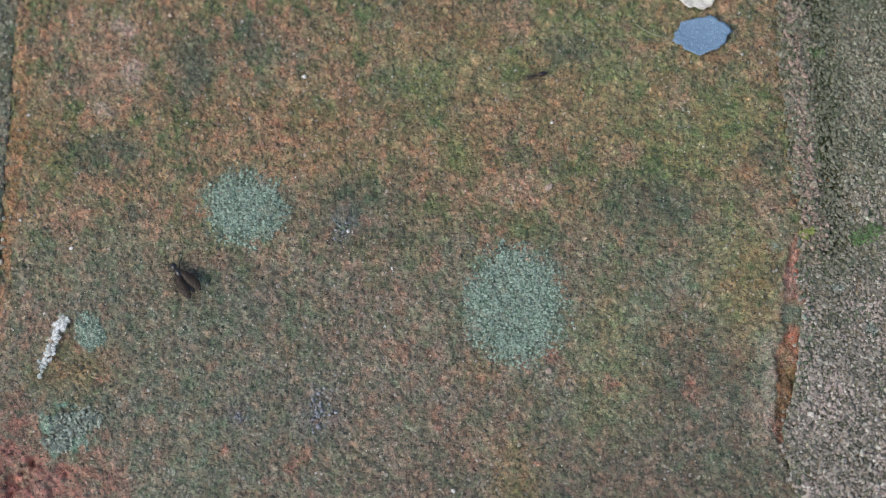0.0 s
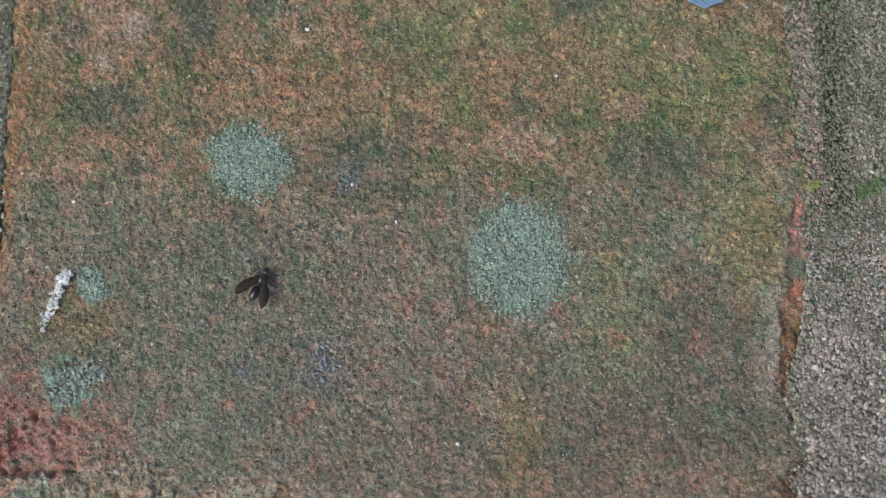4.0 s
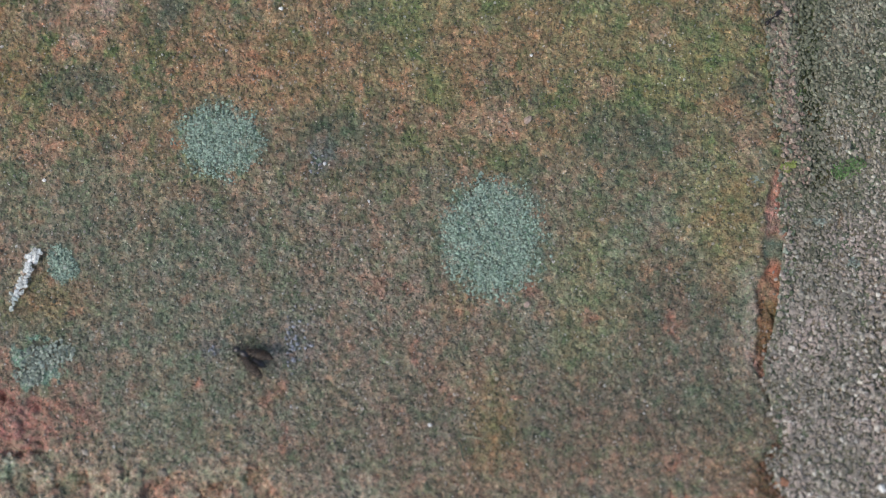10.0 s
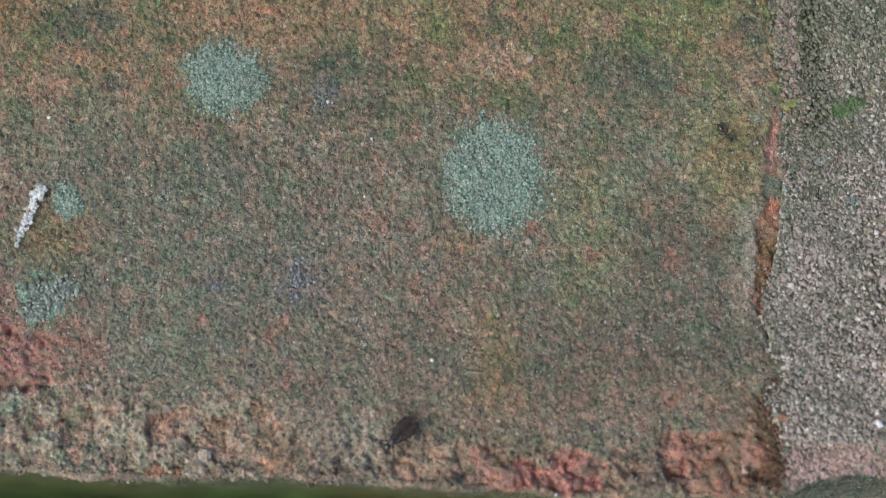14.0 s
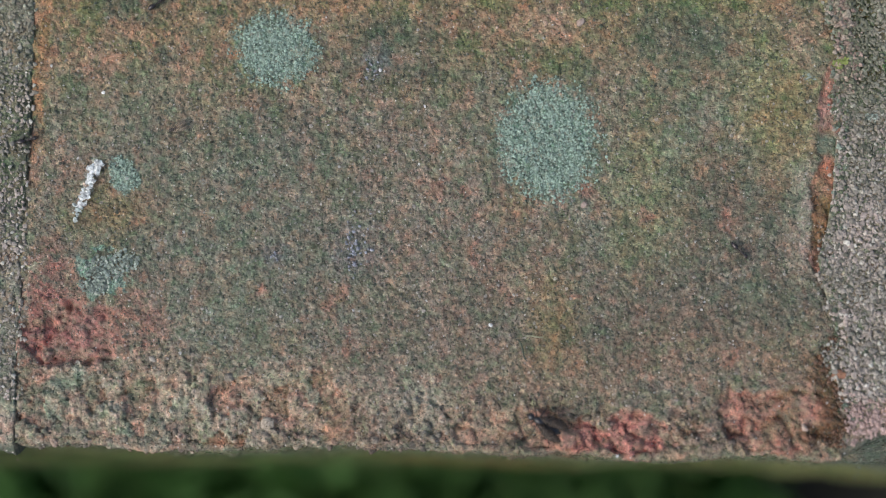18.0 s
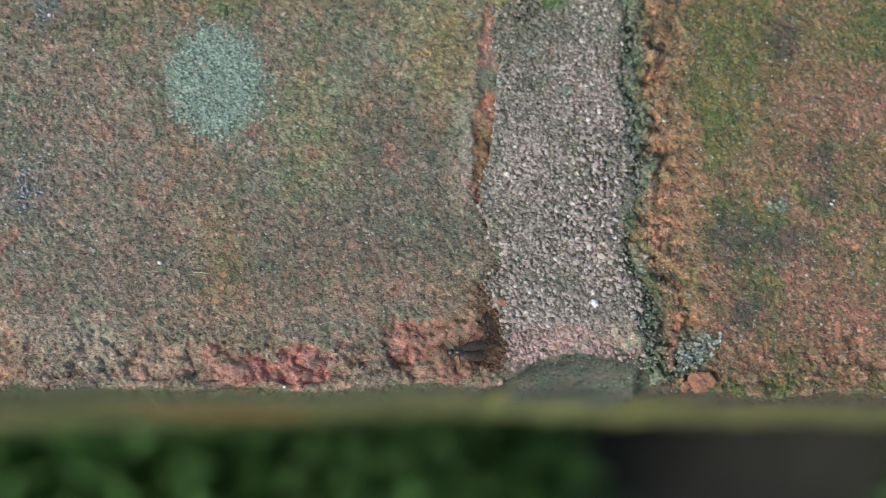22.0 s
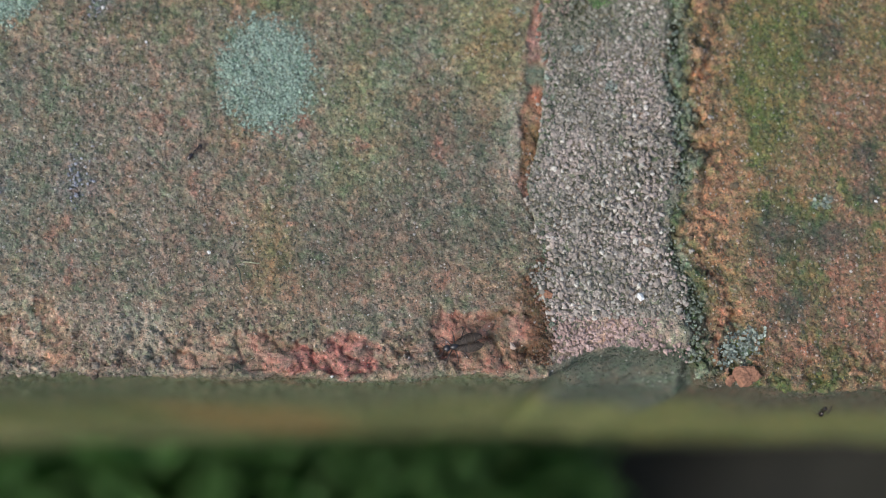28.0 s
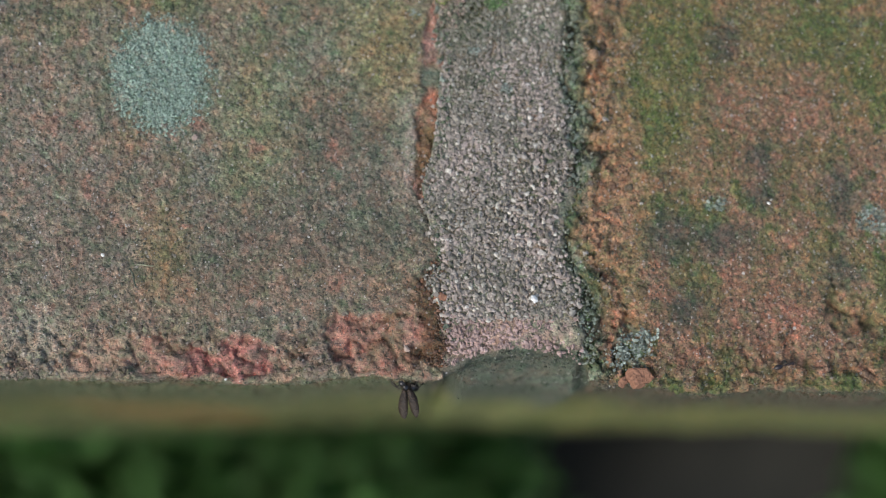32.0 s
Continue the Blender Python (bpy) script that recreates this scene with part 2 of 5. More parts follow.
def swept(name, xs, ys, zs, normals, shape, material, parent):
    """A block swept along x: columns at xs (mm), a profile of ys and zs with its normals. shape(X, Y, Z, S) gives the moved
    coordinates and the colour of every point. The ends and the underside are closed."""
    nx, ns = len(xs), len(ys)
    X = np.repeat(xs[:, None], ns, 1)
    Y = np.repeat(ys[None], nx, 0)
    Z = np.repeat(zs[None], nx, 0)
    x, y, z, col = shape(X, Y, Z, normals)
    co = np.stack([x, y, z], -1).reshape(-1, 3) * 0.001
    k = (np.arange(nx - 1)[:, None] * ns + np.arange(ns - 1)[None]).ravel()
    quads = np.stack([k, k + 1, k + ns + 1, k + ns], 1)
    n_q = len(quads)
    first, last = np.arange(ns), np.arange(ns) + (nx - 1) * ns
    under = np.r_[np.arange(nx) * ns, np.arange(nx)[::-1] * ns + ns - 1]
    loops = np.r_[quads.ravel(), first[::-1], last, under]
    starts = np.r_[np.arange(n_q) * 4, n_q * 4, n_q * 4 + ns, n_q * 4 + 2 * ns]
    me = bpy.data.meshes.new(name)
    me.vertices.add(len(co))
    me.vertices.foreach_set("co", co.ravel())
    me.loops.add(len(loops))
    me.loops.foreach_set("vertex_index", loops.astype(np.int32))
    me.polygons.add(len(starts))
    me.polygons.foreach_set("loop_start", starts.astype(np.int32))
    me.update(calc_edges=True)
    me.validate()
    layer = me.attributes.new("mineral", "FLOAT_COLOR", "POINT")
    rgba = np.concatenate([np.clip(col, 0.004, 0.9), np.ones((*col.shape[:2], 1))], -1)
    layer.data.foreach_set("color", rgba.astype(np.float32).ravel())
    me.polygons.foreach_set("use_smooth", [True] * len(me.polygons))
    me.materials.append(material)
    ob = new(name, me)
    ob.parent = parent
    return ob, (x, y, z, col)


def profile(back, front, depth, radius, step, fine_from):
    """Up the back, over the top, round the front arris and down the face; y, z in mm and the normals."""
    pts = [(back, -depth, 0, 1)] + [(back, z, 0, 1) for z in (-60, -20, -4)]
    pts += [(y, 0, 1, 0) for y in np.linspace(back - 1, fine_from, 14, endpoint=False)]
    pts += [(y, 0, 1, 0) for y in np.arange(fine_from, front + radius, -step)]
    n = max(4, int(radius * 1.57 / step))
    for a in np.linspace(0, math.pi / 2, n + 1):
        pts.append((front + radius - radius * math.sin(a), -radius + radius * math.cos(a), math.cos(a), -math.sin(a)))
    z, gap = -radius, step
    while z > -depth:
        z -= gap
        gap = min(gap * 1.09, 2.5)
        pts.append((front, max(z, -depth), 0, -1))
    a = np.array(pts)
    return a[:, 0], a[:, 1], (a[:, 2], a[:, 3])


def stains(col, x, y, *groups):
    """Blends colours into ragged oval patches: colour, strength, softness, then centres and half-axes in mm."""
    wx = x + 0.9 * fbm(x * 0.7, y * 0.7, 3, 71) + 0.45 * fbm(x * 2.5, y * 2.5, 2, 72)
    wy = y + 0.9 * fbm(x * 0.7, y * 0.7, 3, 73) + 0.45 * fbm(x * 2.5, y * 2.5, 2, 74)
    for colour, strength, soft, *spots in groups:
        for cx, cy, rx, ry in spots:
            near = (np.abs(x - cx) < 2 * rx + 2) & (np.abs(y - cy) < 2 * ry + 2)
            if near.any():
                d = np.hypot((wx[near] - cx) / rx, (wy[near] - cy) / ry)
                col[near] = mixed(col[near], colour, strength * (1 - smooth(1 - soft, 1 + soft, d)))
    return col


def speckled(col, x, y, seed, dark=0.2, size=2.3, algae=(0.04, 0.052, 0.038)):
    """Clusters of mineral grains: some dark with algae, some pale or ruddy, with ragged outlines."""
    wx, wy = x + 0.30 * fbm(x * 2.2, y * 2.2, 3, seed + 5), y + 0.30 * fbm(x * 2.2, y * 2.2, 3, seed + 6)
    for scale, s, k in ((size * 0.75, seed, 0.4), (size * 1.5, seed + 10, 0.95)):
        d, d2, ra, rb = cells(wx * scale, wy * scale, s)
        edge = smooth(0.0, 0.25, d2 - d)
        col = mixed(col, algae, (ra < dark) * 0.5 * k * (0.5 + 0.5 * rb) * edge)
        col = col * (1 + k * np.where(ra > 0.82, 0.2 + 0.3 * rb, -0.08 + 0.16 * rb))[..., None]
        col = mixed(col, (0.38, 0.20, 0.14), ((ra > 0.60) & (ra < 0.70)) * 0.14 * k)
        col = mixed(col, (0.13, 0.16, 0.10), ((ra > 0.50) & (ra < 0.60)) * 0.22 * k)
    # a few pits, only painted in as dark spots, and ruddy or pale inclusions, a millimetre or so wide
    d, d2, ra, rb = cells(wx * 0.75, wy * 0.75, seed + 20)
    spot = (1 - smooth(0.10 + 0.2 * rb, 0.2 + 0.35 * rb, d))
    col = mixed(col, (0.07, 0.075, 0.06), (ra < 0.08) * spot * 0.4)
    col = mixed(col, (0.36, 0.21, 0.165), ((ra > 0.2) & (ra < 0.30)) * spot * 0.4)
    col = mixed(col, (0.36, 0.30, 0.24), ((ra > 0.4) & (ra < 0.48)) * spot * 0.4)
    patch = fbm(x * 0.28, y * 0.28, 4, seed + 23, 0.6)
    col = col * (1 + 0.16 * patch)[..., None]
    return col * np.array((0.79, 0.835, 0.74))


def grain_relief(x, y, seed, size=2.1):
    wx, wy = x + 0.25 * fbm(x * 2.0, y * 2.0, 3, seed + 7), y + 0.25 * fbm(x * 2.0, y * 2.0, 3, seed + 8)
    d, d2, ra, rb = cells(wx * size, wy * size, seed)
    h = (0.02 + 0.15 * ra) * smooth(0.0, 0.35, d2 - d)
    return h + 0.15 * fbm(x * 2.2, y * 2.2, 3, seed + 9, 0.68) + 0.06 * vnoise(x * 5, y * 5, seed)


def crag_relief(x, y, seed):
    """Broken brick: tilted lumps of several sizes, with pits between them; about -0.6 to 1."""
    out = 0.0
    for size, amp, s in ((0.33, 0.42, 0), (0.75, 0.36, 20), (1.5, 0.22, 40)):
        wx = x + 0.42 / size * fbm(x * size * 1.3, y * size * 1.3, 3, seed + s + 3)
        wy = y + 0.42 / size * fbm(x * size * 1.3, y * size * 1.3, 3, seed + s + 4)
        i, j = wx * size, wy * size
        d, d2, ra, rb = cells(i, j, seed + s)
        tilt = (ra - 0.5) * np.sin(i * 2.4 + 6 * rb) + (rb - 0.5) * np.cos(j * 2.4 + 6 * ra)
        out = out + amp * (ra + 0.8 * tilt)
    pits = smooth(0.18, 0.5, fbm(x * 0.62, y * 0.62, 4, seed + 61)) + 0.6 * smooth(0.2, 0.5, fbm(x * 1.4, y * 1.4, 3, seed + 62))
    return out + 0.25 * fbm(x * 1.1, y * 1.1, 4, seed + 63, 0.6) - 0.32 * pits


FRESH = ((3.5, -15.6, 4.2, 1.7), (9, -15.7, 4.0, 1.9), (14.2, -15.8, 3.8, 2.0), (26.2, -14.6, 4.5, 2.9), (-30.6, -7.6, 3.8, 2.8), (66, -13, 3, 2.2), (45.5, -13.5, 1.6, 1.8))


def fresh_break(x, y):
    """Where the skin of the brick has come off lately: bare, smoother fired clay, 0 to 1."""
    out = np.zeros_like(x)
    wx = x + 2.0 * fbm(x * 0.4, y * 0.4, 4, 75, 0.6)
    wy = y + 1.7 * fbm(x * 0.4, y * 0.4, 4, 76, 0.6)
    for cx, cy, rx, ry in FRESH:
        out = np.maximum(out, 1 - smooth(0.85, 1.1, np.hypot((wx - cx) / rx, (wy - cy) / ry)))
    return out


def cleft_relief(x, y, seed):
    """Bare broken clay: rounded humps parted by sharp creases, about -0.7 to 0.5."""
    wx, wy = x + 0.8 * fbm(x * 0.5, y * 0.5, 3, seed + 1), y + 0.8 * fbm(x * 0.5, y * 0.5, 3, seed + 2)
    a, b = np.abs(fbm(wx * 0.34, wy * 0.34, 3, seed + 3)), np.abs(fbm(wx * 0.8, wy * 0.8, 3, seed + 4))
    return 0.35 - 0.85 * np.exp(-a / 0.09) - 0.35 * np.exp(-b / 0.08) + 0.35 * fbm(wx * 0.3, wy * 0.3, 2, seed + 5)


def broken_lumps(x, y):
    """Angular lumps a millimetre or so wide in the ruined arris."""
    return cells(x * 0.62 + 0.55 * fbm(x * 0.8, y * 0.8, 4, 77, 0.65), y * 0.5 + 0.55 * fbm(x * 0.8, y * 0.8, 4, 78, 0.65), 79)


def edge_position(line, x, seed, rough):
    (xa, ya), (xb, yb) = line
    return ya + (yb - ya) * (x - xa) / (xb - xa) + rough * fbm(x * 0.13, x * 0 + 3.7, 4, seed)


def brick(x_left, x_right, front, seed, colour, fine=True, step=0.14, x_fine=None, left=None, right=None, ledge=None, drop=(0.45, 0.45), crumble=0.0, skin=M_BRICK):
    step = step if fine else 2.5
    if x_fine:
        xs = np.r_[np.arange(x_left, x_fine, step), np.linspace(x_fine, x_right, 14)]
    else:
        xs = np.linspace(x_left, x_right, int((x_right - x_left) / step) + 1)
    base = -18.0
    ys, zs, (nz, ny) = profile(195, base, 102, 0.6, step, 40 if fine else 60)

    def shape(X, Y, Z, _):
        shift = edge_position(front, X, seed + 40, 0.7) - base
        y = Y + shift * (1 - smooth(-18, 8, Y))
        face = np.repeat(smooth(0.7, 1.0, -ny)[None], len(xs), 0)
        down = np.repeat(np.clip(-zs, 0, 200)[None] * (ny < 0), len(xs), 0)
        # along the face the pattern runs on downwards
        py = y - down
        d_front = np.clip(Y - base, 0, 60) * (1 - face)
        h = 0.30 * fbm(X * 0.06, py * 0.06, 3, seed) + 0.09 * fbm(X * 0.5, py * 0.5, 3, seed + 5) + grain_relief(X, py, seed + 9) * (1 - 0.75 * fresh_break(X, py))
        deep = 2.6 * (1 - smooth(-12, -4, X)) * (X > -60)
        broken = (1 - smooth(2.0, 6.0, d_front - deep + 1.8 * fbm(X * 0.3, py * 0.3, 3, seed + 21))) * (1 - 0.75 * face)
        bare = fresh_break(X, py) * (1 - face)
        ruin = broken * (1 - smooth(-12, -4, X)) * (X > -60)
        h = h + broken * (1 - bare) * ((1.0 - 0.25 * ruin) * crag_relief(X * (1 - 0.25 * ruin), py * (1 - 0.25 * ruin), seed + 22) - 0.6)
        h = h + bare * (0.8 * crag_relief(X, py, seed + 22) + 0.85 * cleft_relief(X * 0.8, py * 0.8, seed + 27) - 0.9)
        d, d2, lump, _ = broken_lumps(X, py)
        h = h + ruin * (0.5 * (lump - 0.5) - 0.22 * (1 - smooth(0.0, 0.12, d2 - d)))
        h = h + face * (0.35 * fbm(X * 0.2, py * 0.2, 4, seed + 31))
        dl, dr = X - x_left, x_right - X
        h = h + crumble * np.exp(-(dl / 3.0) ** 2) * (1.1 * crag_relief(X, py, seed + 25) - 0.55) * (1 - face)
        jag = 0.5 * fbm(X * 0.9, y * 0.9, 3, seed + 24)
        h = h - drop[0] * np.exp(-np.clip(dl + jag, 0, 9) / 0.4) - drop[1] * np.exp(-np.clip(dr + jag, 0, 9) / 0.4)
        col = colour(X, py, face, d_front, broken, seed)
        if ledge:
            h, col = ledge(X, y, h, col, face)
        x = X.copy()
        if left:
            x = x + left(y) * np.exp(-dl / 6)
        if right:
            x = x + right(y) * np.exp(-dr / 6)
        return x, y + h * ny[None], Z + h * nz[None], col

    return swept("brick", xs, ys, zs, (nz, ny), shape, skin, wall)


def face_colour(col, x, y, face, seed):
    """The front face carries a film of algae with ochre and green bands."""
    down = np.clip(-18 - y, 0, 110)
    green = np.zeros_like(col) + np.array((0.15, 0.165, 0.09))
    green = mixed(green, (0.105, 0.098, 0.07), smooth(20, 40, x))
    wash = fbm(x * 0.07, y * 0.05, 4, seed + 50)
    green = mixed(green, (0.185, 0.20, 0.07), smooth(18, 50, down + 14 * wash))
    green = mixed(green, (0.38, 0.20, 0.07), smooth(-0.25, 0.3, fbm(x * 0.045, y * 0.03, 3, seed + 51)) * smooth(25, 55, down) * smooth(-14, -4, x) * (1 - smooth(16, 28, x)) * 0.55)
    green = mixed(green, (0.16, 0.09, 0.06), smooth(0.15, 0.6, fbm(x * 0.2, y * 0.25, 3, seed + 52)) * (1 - smooth(5, 20, down)) * 0.7)
    face = face * smooth(0.2, 2.5, down + 0.9 * fbm(x * 0.4, y * 0.4, 3, seed + 53))
    return col + (green - col) * (face * 0.93)[..., None]


def main_brick_colour(x, y, face, d_front, broken, seed):
    col = np.ones_like(x)[..., None] * np.array((0.276, 0.233, 0.209))
    # warmer, mossier half towards the back; a greyer, cleaner one towards the front
    back = smooth(7, 20, y + 4 * fbm(x * 0.12, y * 0.12, 5, seed + 1, 0.6) + 2.5 * smooth(-10, -30, x))
    col = mixed(col, (0.36, 0.252, 0.16), back * 0.9)
    col = mixed(col, (0.33, 0.215, 0.17), smooth(0.05, 0.55, fbm(x * 0.3, y * 0.26, 4, seed + 2)) * 0.5)
    col = mixed(col, (0.185, 0.20, 0.165), smooth(0.05, 0.5, fbm(x * 0.36, y * 0.3, 4, seed + 3)) * 0.6)
    # fine flecks of algae and of bare fired clay, drawn out along the brick's length
    fleck = fbm(x * 0.85 + 0.6 * fbm(x, y, 2, seed + 18), y * 0.6, 5, seed + 4, 0.66) + 0.3 * fbm(x * 0.2, y * 0.16, 3, seed + 14)
    col = mixed(col, (0.125, 0.175, 0.075), smooth(0.02, 0.26, fleck) * (0.30 + 0.45 * back))
    ruddy = fbm(x * 0.65, y * 0.5, 5, seed + 13, 0.64) + 0.25 * fbm(x * 0.25, y * 0.25, 3, seed + 15)
    col = mixed(col, (0.44, 0.245, 0.18), smooth(0.08, 0.34, ruddy) * (0.34 + 0.36 * back))
    grey = (0.217, 0.221, 0.188)
    col = stains(
        col, x, y,
        # broad fields
        ((0.25, 0.285, 0.14), 0.40, 0.9, (20, 25, 9, 8), (0.5, 27, 5, 5), (12, 30, 6, 4)),
        (grey, 0.55, 0.9, (-19, 5, 9, 7), (-15, -4, 8, 5), (-27, 12, 6, 3)),
        ((0.285, 0.222, 0.195), 0.5, 0.9, (0, 1, 6, 10), (-1, -10, 9, 4)),
        ((0.28, 0.29, 0.165), 0.6, 0.8, (16.3, 6, 3.2, 5), (15.5, -1, 2.4, 3), (26, 11, 3, 4.5)),
        ((0.165, 0.155, 0.13), 0.6, 0.9, (22.5, -4.2, 8, 5), (25, -7, 5, 4), (23, 2.6, 3, 2.4), (13, -8, 5, 3)),
        ((0.25, 0.175, 0.155), 0.5, 0.8, (15, -4.5, 3, 2.4), (20, -7, 4, 3)),
        ((0.33, 0.215, 0.165), 0.5, 0.8, (18, -9.3, 4, 2.2), (9, -11, 5, 2.5), (26, -9.5, 4, 2)),
        ((0.32, 0.215, 0.10), 0.5, 0.8, (8.7, -7, 2.0, 4), (-28, 2.6, 3.4, 2.2), (-31.8, 22, 1.8, 2.4), (27, 9, 2, 4)),
        # grey-green algae
        ((0.115, 0.13, 0.11), 0.75, 0.7, (-19, 28.5, 2.2, 3), (-25.8, 20.8, 3.2, 1.7), (-23.3, 15.6, 1.4, 1.3), (-4, 17.2, 4, 1.6), (-5.5, 14.8, 4, 1.2), (19.5, 16.8, 3.8, 2.6), (28.8, 21.8, 1, 2), (13, 30, 2, 1.4), (-29, 27, 1, 1.2), (-14, 31, 1.6, 1.6)),
        ((0.15, 0.21, 0.085), 0.5, 0.7, (25.6, 23.7, 2.6, 3), (0.4, 26.6, 1.8, 2.4), (-8, 24, 2.4, 1.6), (21, 21, 2.2, 1.8), (8.6, 15, 1.6, 1.4), (4, 21, 1.8, 2)),
        ((0.25, 0.28, 0.215), 0.6, 0.6, (28.0, 3.9, 0.8, 2.2), (24.6, -4.4, 1.1, 0.9), (18.6, 7.4, 1.2, 2.5), (29, 14.6, 0.8, 1.2)),
        # bare, rosy clay
        ((0.48, 0.30, 0.235), 0.75, 0.7, (-26.2, 29, 2.6, 3.4), (-29, 32, 1.5, 1.5), (-28.6, 16, 1.8, 1.5), (-22, 14.2, 1.4, 0.9), (8, 32.5, 1.5, 1.6), (8.8, 18, 3, 1.8), (17.4, 21, 1.5, 1), (28.3, 16.5, 1.0, 2), (19, 30, 1.2, 0.9), (22, 26.5, 0.9, 1.4), (-20.8, 28.2, 0.7, 0.6)),
        ((0.40, 0.225, 0.15), 0.45, 0.7, (-6.5, 22, 6, 2.6), (3, 32, 5, 2.5), (-14, 24, 4, 2.5), (12, 26, 2.6, 2), (6, 23, 2.4, 3), (5.7, 2.6, 1.6, 1.4)),
        ((0.40, 0.215, 0.18), 0.75, 0.5, (11.2, 4.1, 1.3, 0.8), (-0.7, 4.2, 0.7, 1.1), (1.4, 4.0, 0.5, 0.6), (-9.4, -5.3, 0.7, 1.0), (-8.9, -4.3, 0.5, 0.8), (-8.3, -8.9, 0.4, 1.5), (23, 1.3, 0.6, 0.8), (22.7, -9.4, 1.0, 0.7), (16.5, 1.6, 0.6, 0.5), (-15, -4.3, 0.6, 0.6), (2.6, -1.4, 0.6, 1.0), (10.5, -4.6, 0.5, 0.5)),
        ((0.40, 0.30, 0.25), 0.6, 0.5, (-21.5, -2.2, 1.2, 0.8), (-3.4, 15.4, 1.4, 1.1), (-18.3, -1.6, 0.5, 0.5)),
        ((0.44, 0.22, 0.125), 0.7, 0.6, (-33.9, 22, 0.6, 9), (-34.3, 12, 0.5, 5)),
        ((0.40, 0.17, 0.16), 0.75, 0.6, (-30.5, -7.6, 5.2, 3.4), (-32.4, -3.4, 1.5, 4), (-26, -6.5, 2.6, 2.6), (-33, -6, 2, 3)),
        ((0.38, 0.25, 0.20), 0.55, 0.7, (-27, -4.5, 2.4, 2), (-25, -8.4, 2.5, 2)),
    )
    # fresh breaks along the front arris
    col = mixed(col, (0.385, 0.26, 0.215), broken * 0.45)
    col = stains(col, x, y, ((0.48, 0.355, 0.31), 0.75, 0.7, (-24, -13.5, 9, 3.2), (-10, -13.5, 5, 2.4), (-32, -12.6, 2, 3)), ((0.40, 0.36, 0.32), 0.7, 0.6, (-2.4, -13.8, 2.4, 2)))
    lump = broken_lumps(x, y)[2]
    ruin = broken * (1 - smooth(-12, -4, x))
    col = mixed(col, (0.36, 0.16, 0.085), (lump < 0.1) * ruin * 0.5)
    col = mixed(col, (0.47, 0.29, 0.245), ((lump > 0.2) & (lump < 0.5)) * ruin * 0.6)
    col = mixed(col, (0.50, 0.41, 0.35), (lump > 0.68) * ruin * 0.6)
    col = mixed(col, (0.27, 0.30, 0.255), ((lump > 0.56) & (lump < 0.66)) * ruin * 0.6)
    col = stains(
        col, x, y,
        ((0.50, 0.53, 0.46), 0.6, 0.6, (-30.3, -10.9, 1.2, 0.8), (-31.5, -11.6, 0.8, 0.6)),
        ((0.17, 0.095, 0.05), 0.8, 0.6, (30.4, -13, 1.1, 2.6), (29.6, -15.4, 1.0, 1)),
        ((0.42, 0.345, 0.295), 0.8, 0.5, (28.6, -0.8, 1.0, 2.4), (28.9, 5, 0.5, 1.6)),
        ((0.19, 0.20, 0.245), 0.5, 0.8, (-7.6, -0.5, 1.6, 1.7), (-14, -1, 0.9, 0.9), (-6.0, 15.0, 1.0, 1.4)),
    )
    corner = (1 - smooth(-26, -22, x)) * (1 - smooth(-1, 3, y)) * smooth(0.0, 0.25, fbm(x * 0.9, y * 0.9, 4, seed + 26, 0.65))
    col = mixed(col, (0.21, 0.225, 0.19), corner * 0.6)
    col = speckled(col, x, y, seed + 60)
    bare = fresh_break(x, y)
    clay = mixed(np.zeros_like(col) + np.array((0.33, 0.165, 0.125)), (0.29, 0.175, 0.115), smooth(-0.1, 0.4, fbm(x * 0.4, y * 0.4, 3, seed + 7)))
    clay = mixed(clay, (0.45, 0.255, 0.20), smooth(0.0, 0.4, fbm(x * 0.7, y * 0.7, 3, seed + 8)) * 0.7)
    clay = mixed(clay, (0.355, 0.265, 0.195), 1 - smooth(4, 9, x + 1.5 * fbm(x * 0.4, y * 0.4, 3, seed + 11)))
    clay = mixed(clay, (0.42, 0.185, 0.165), (x < -10) * (1 - 0.6 * smooth(0.0, 0.4, fbm(x * 0.5, y * 0.5, 3, seed + 12))))
    clay = mixed(clay, (0.44, 0.18, 0.155), (1 - smooth(2.5, 5.5, np.hypot(x - 14, y + 16))) * 0.8)
    clay = mixed(clay, (0.12, 0.12, 0.09), smooth(0.34, 0.5, fbm(x * 0.9, y * 0.9, 3, seed + 10)) * 0.6)
    col = col + (clay - col) * (bare * np.where(x < -10, 0.5, 0.9))[..., None]
    col = stains(
        col, x, y,
        ((0.115, 0.06, 0.03), 0.8, 0.5, (30.2, -13.4, 1.2, 3.2), (29.2, -16, 1.6, 0.8)),
        ((0.54, 0.41, 0.35), 0.6, 0.6, (-24.2, 27.6, 1.2, 1.0), (-26.8, 24.6, 0.8, 0.6), (-25.4, 31.6, 1.0, 0.8)),
    )
    # round crustose lichens, grey-green and grainy
    d, d2, ra, rb = cells(x * 4.2, y * 4.2, seed + 80)
    thallus = np.ones_like(col) * np.array((0.27, 0.36, 0.30))
    thallus = mixed(thallus, (0.09, 0.16, 0.12), ((ra < 0.3) * 0.6 + (d > 0.55) * 0.3).clip(0, 1)) * (0.85 + 0.4 * rb)[..., None]
    lichen = np.zeros_like(x)
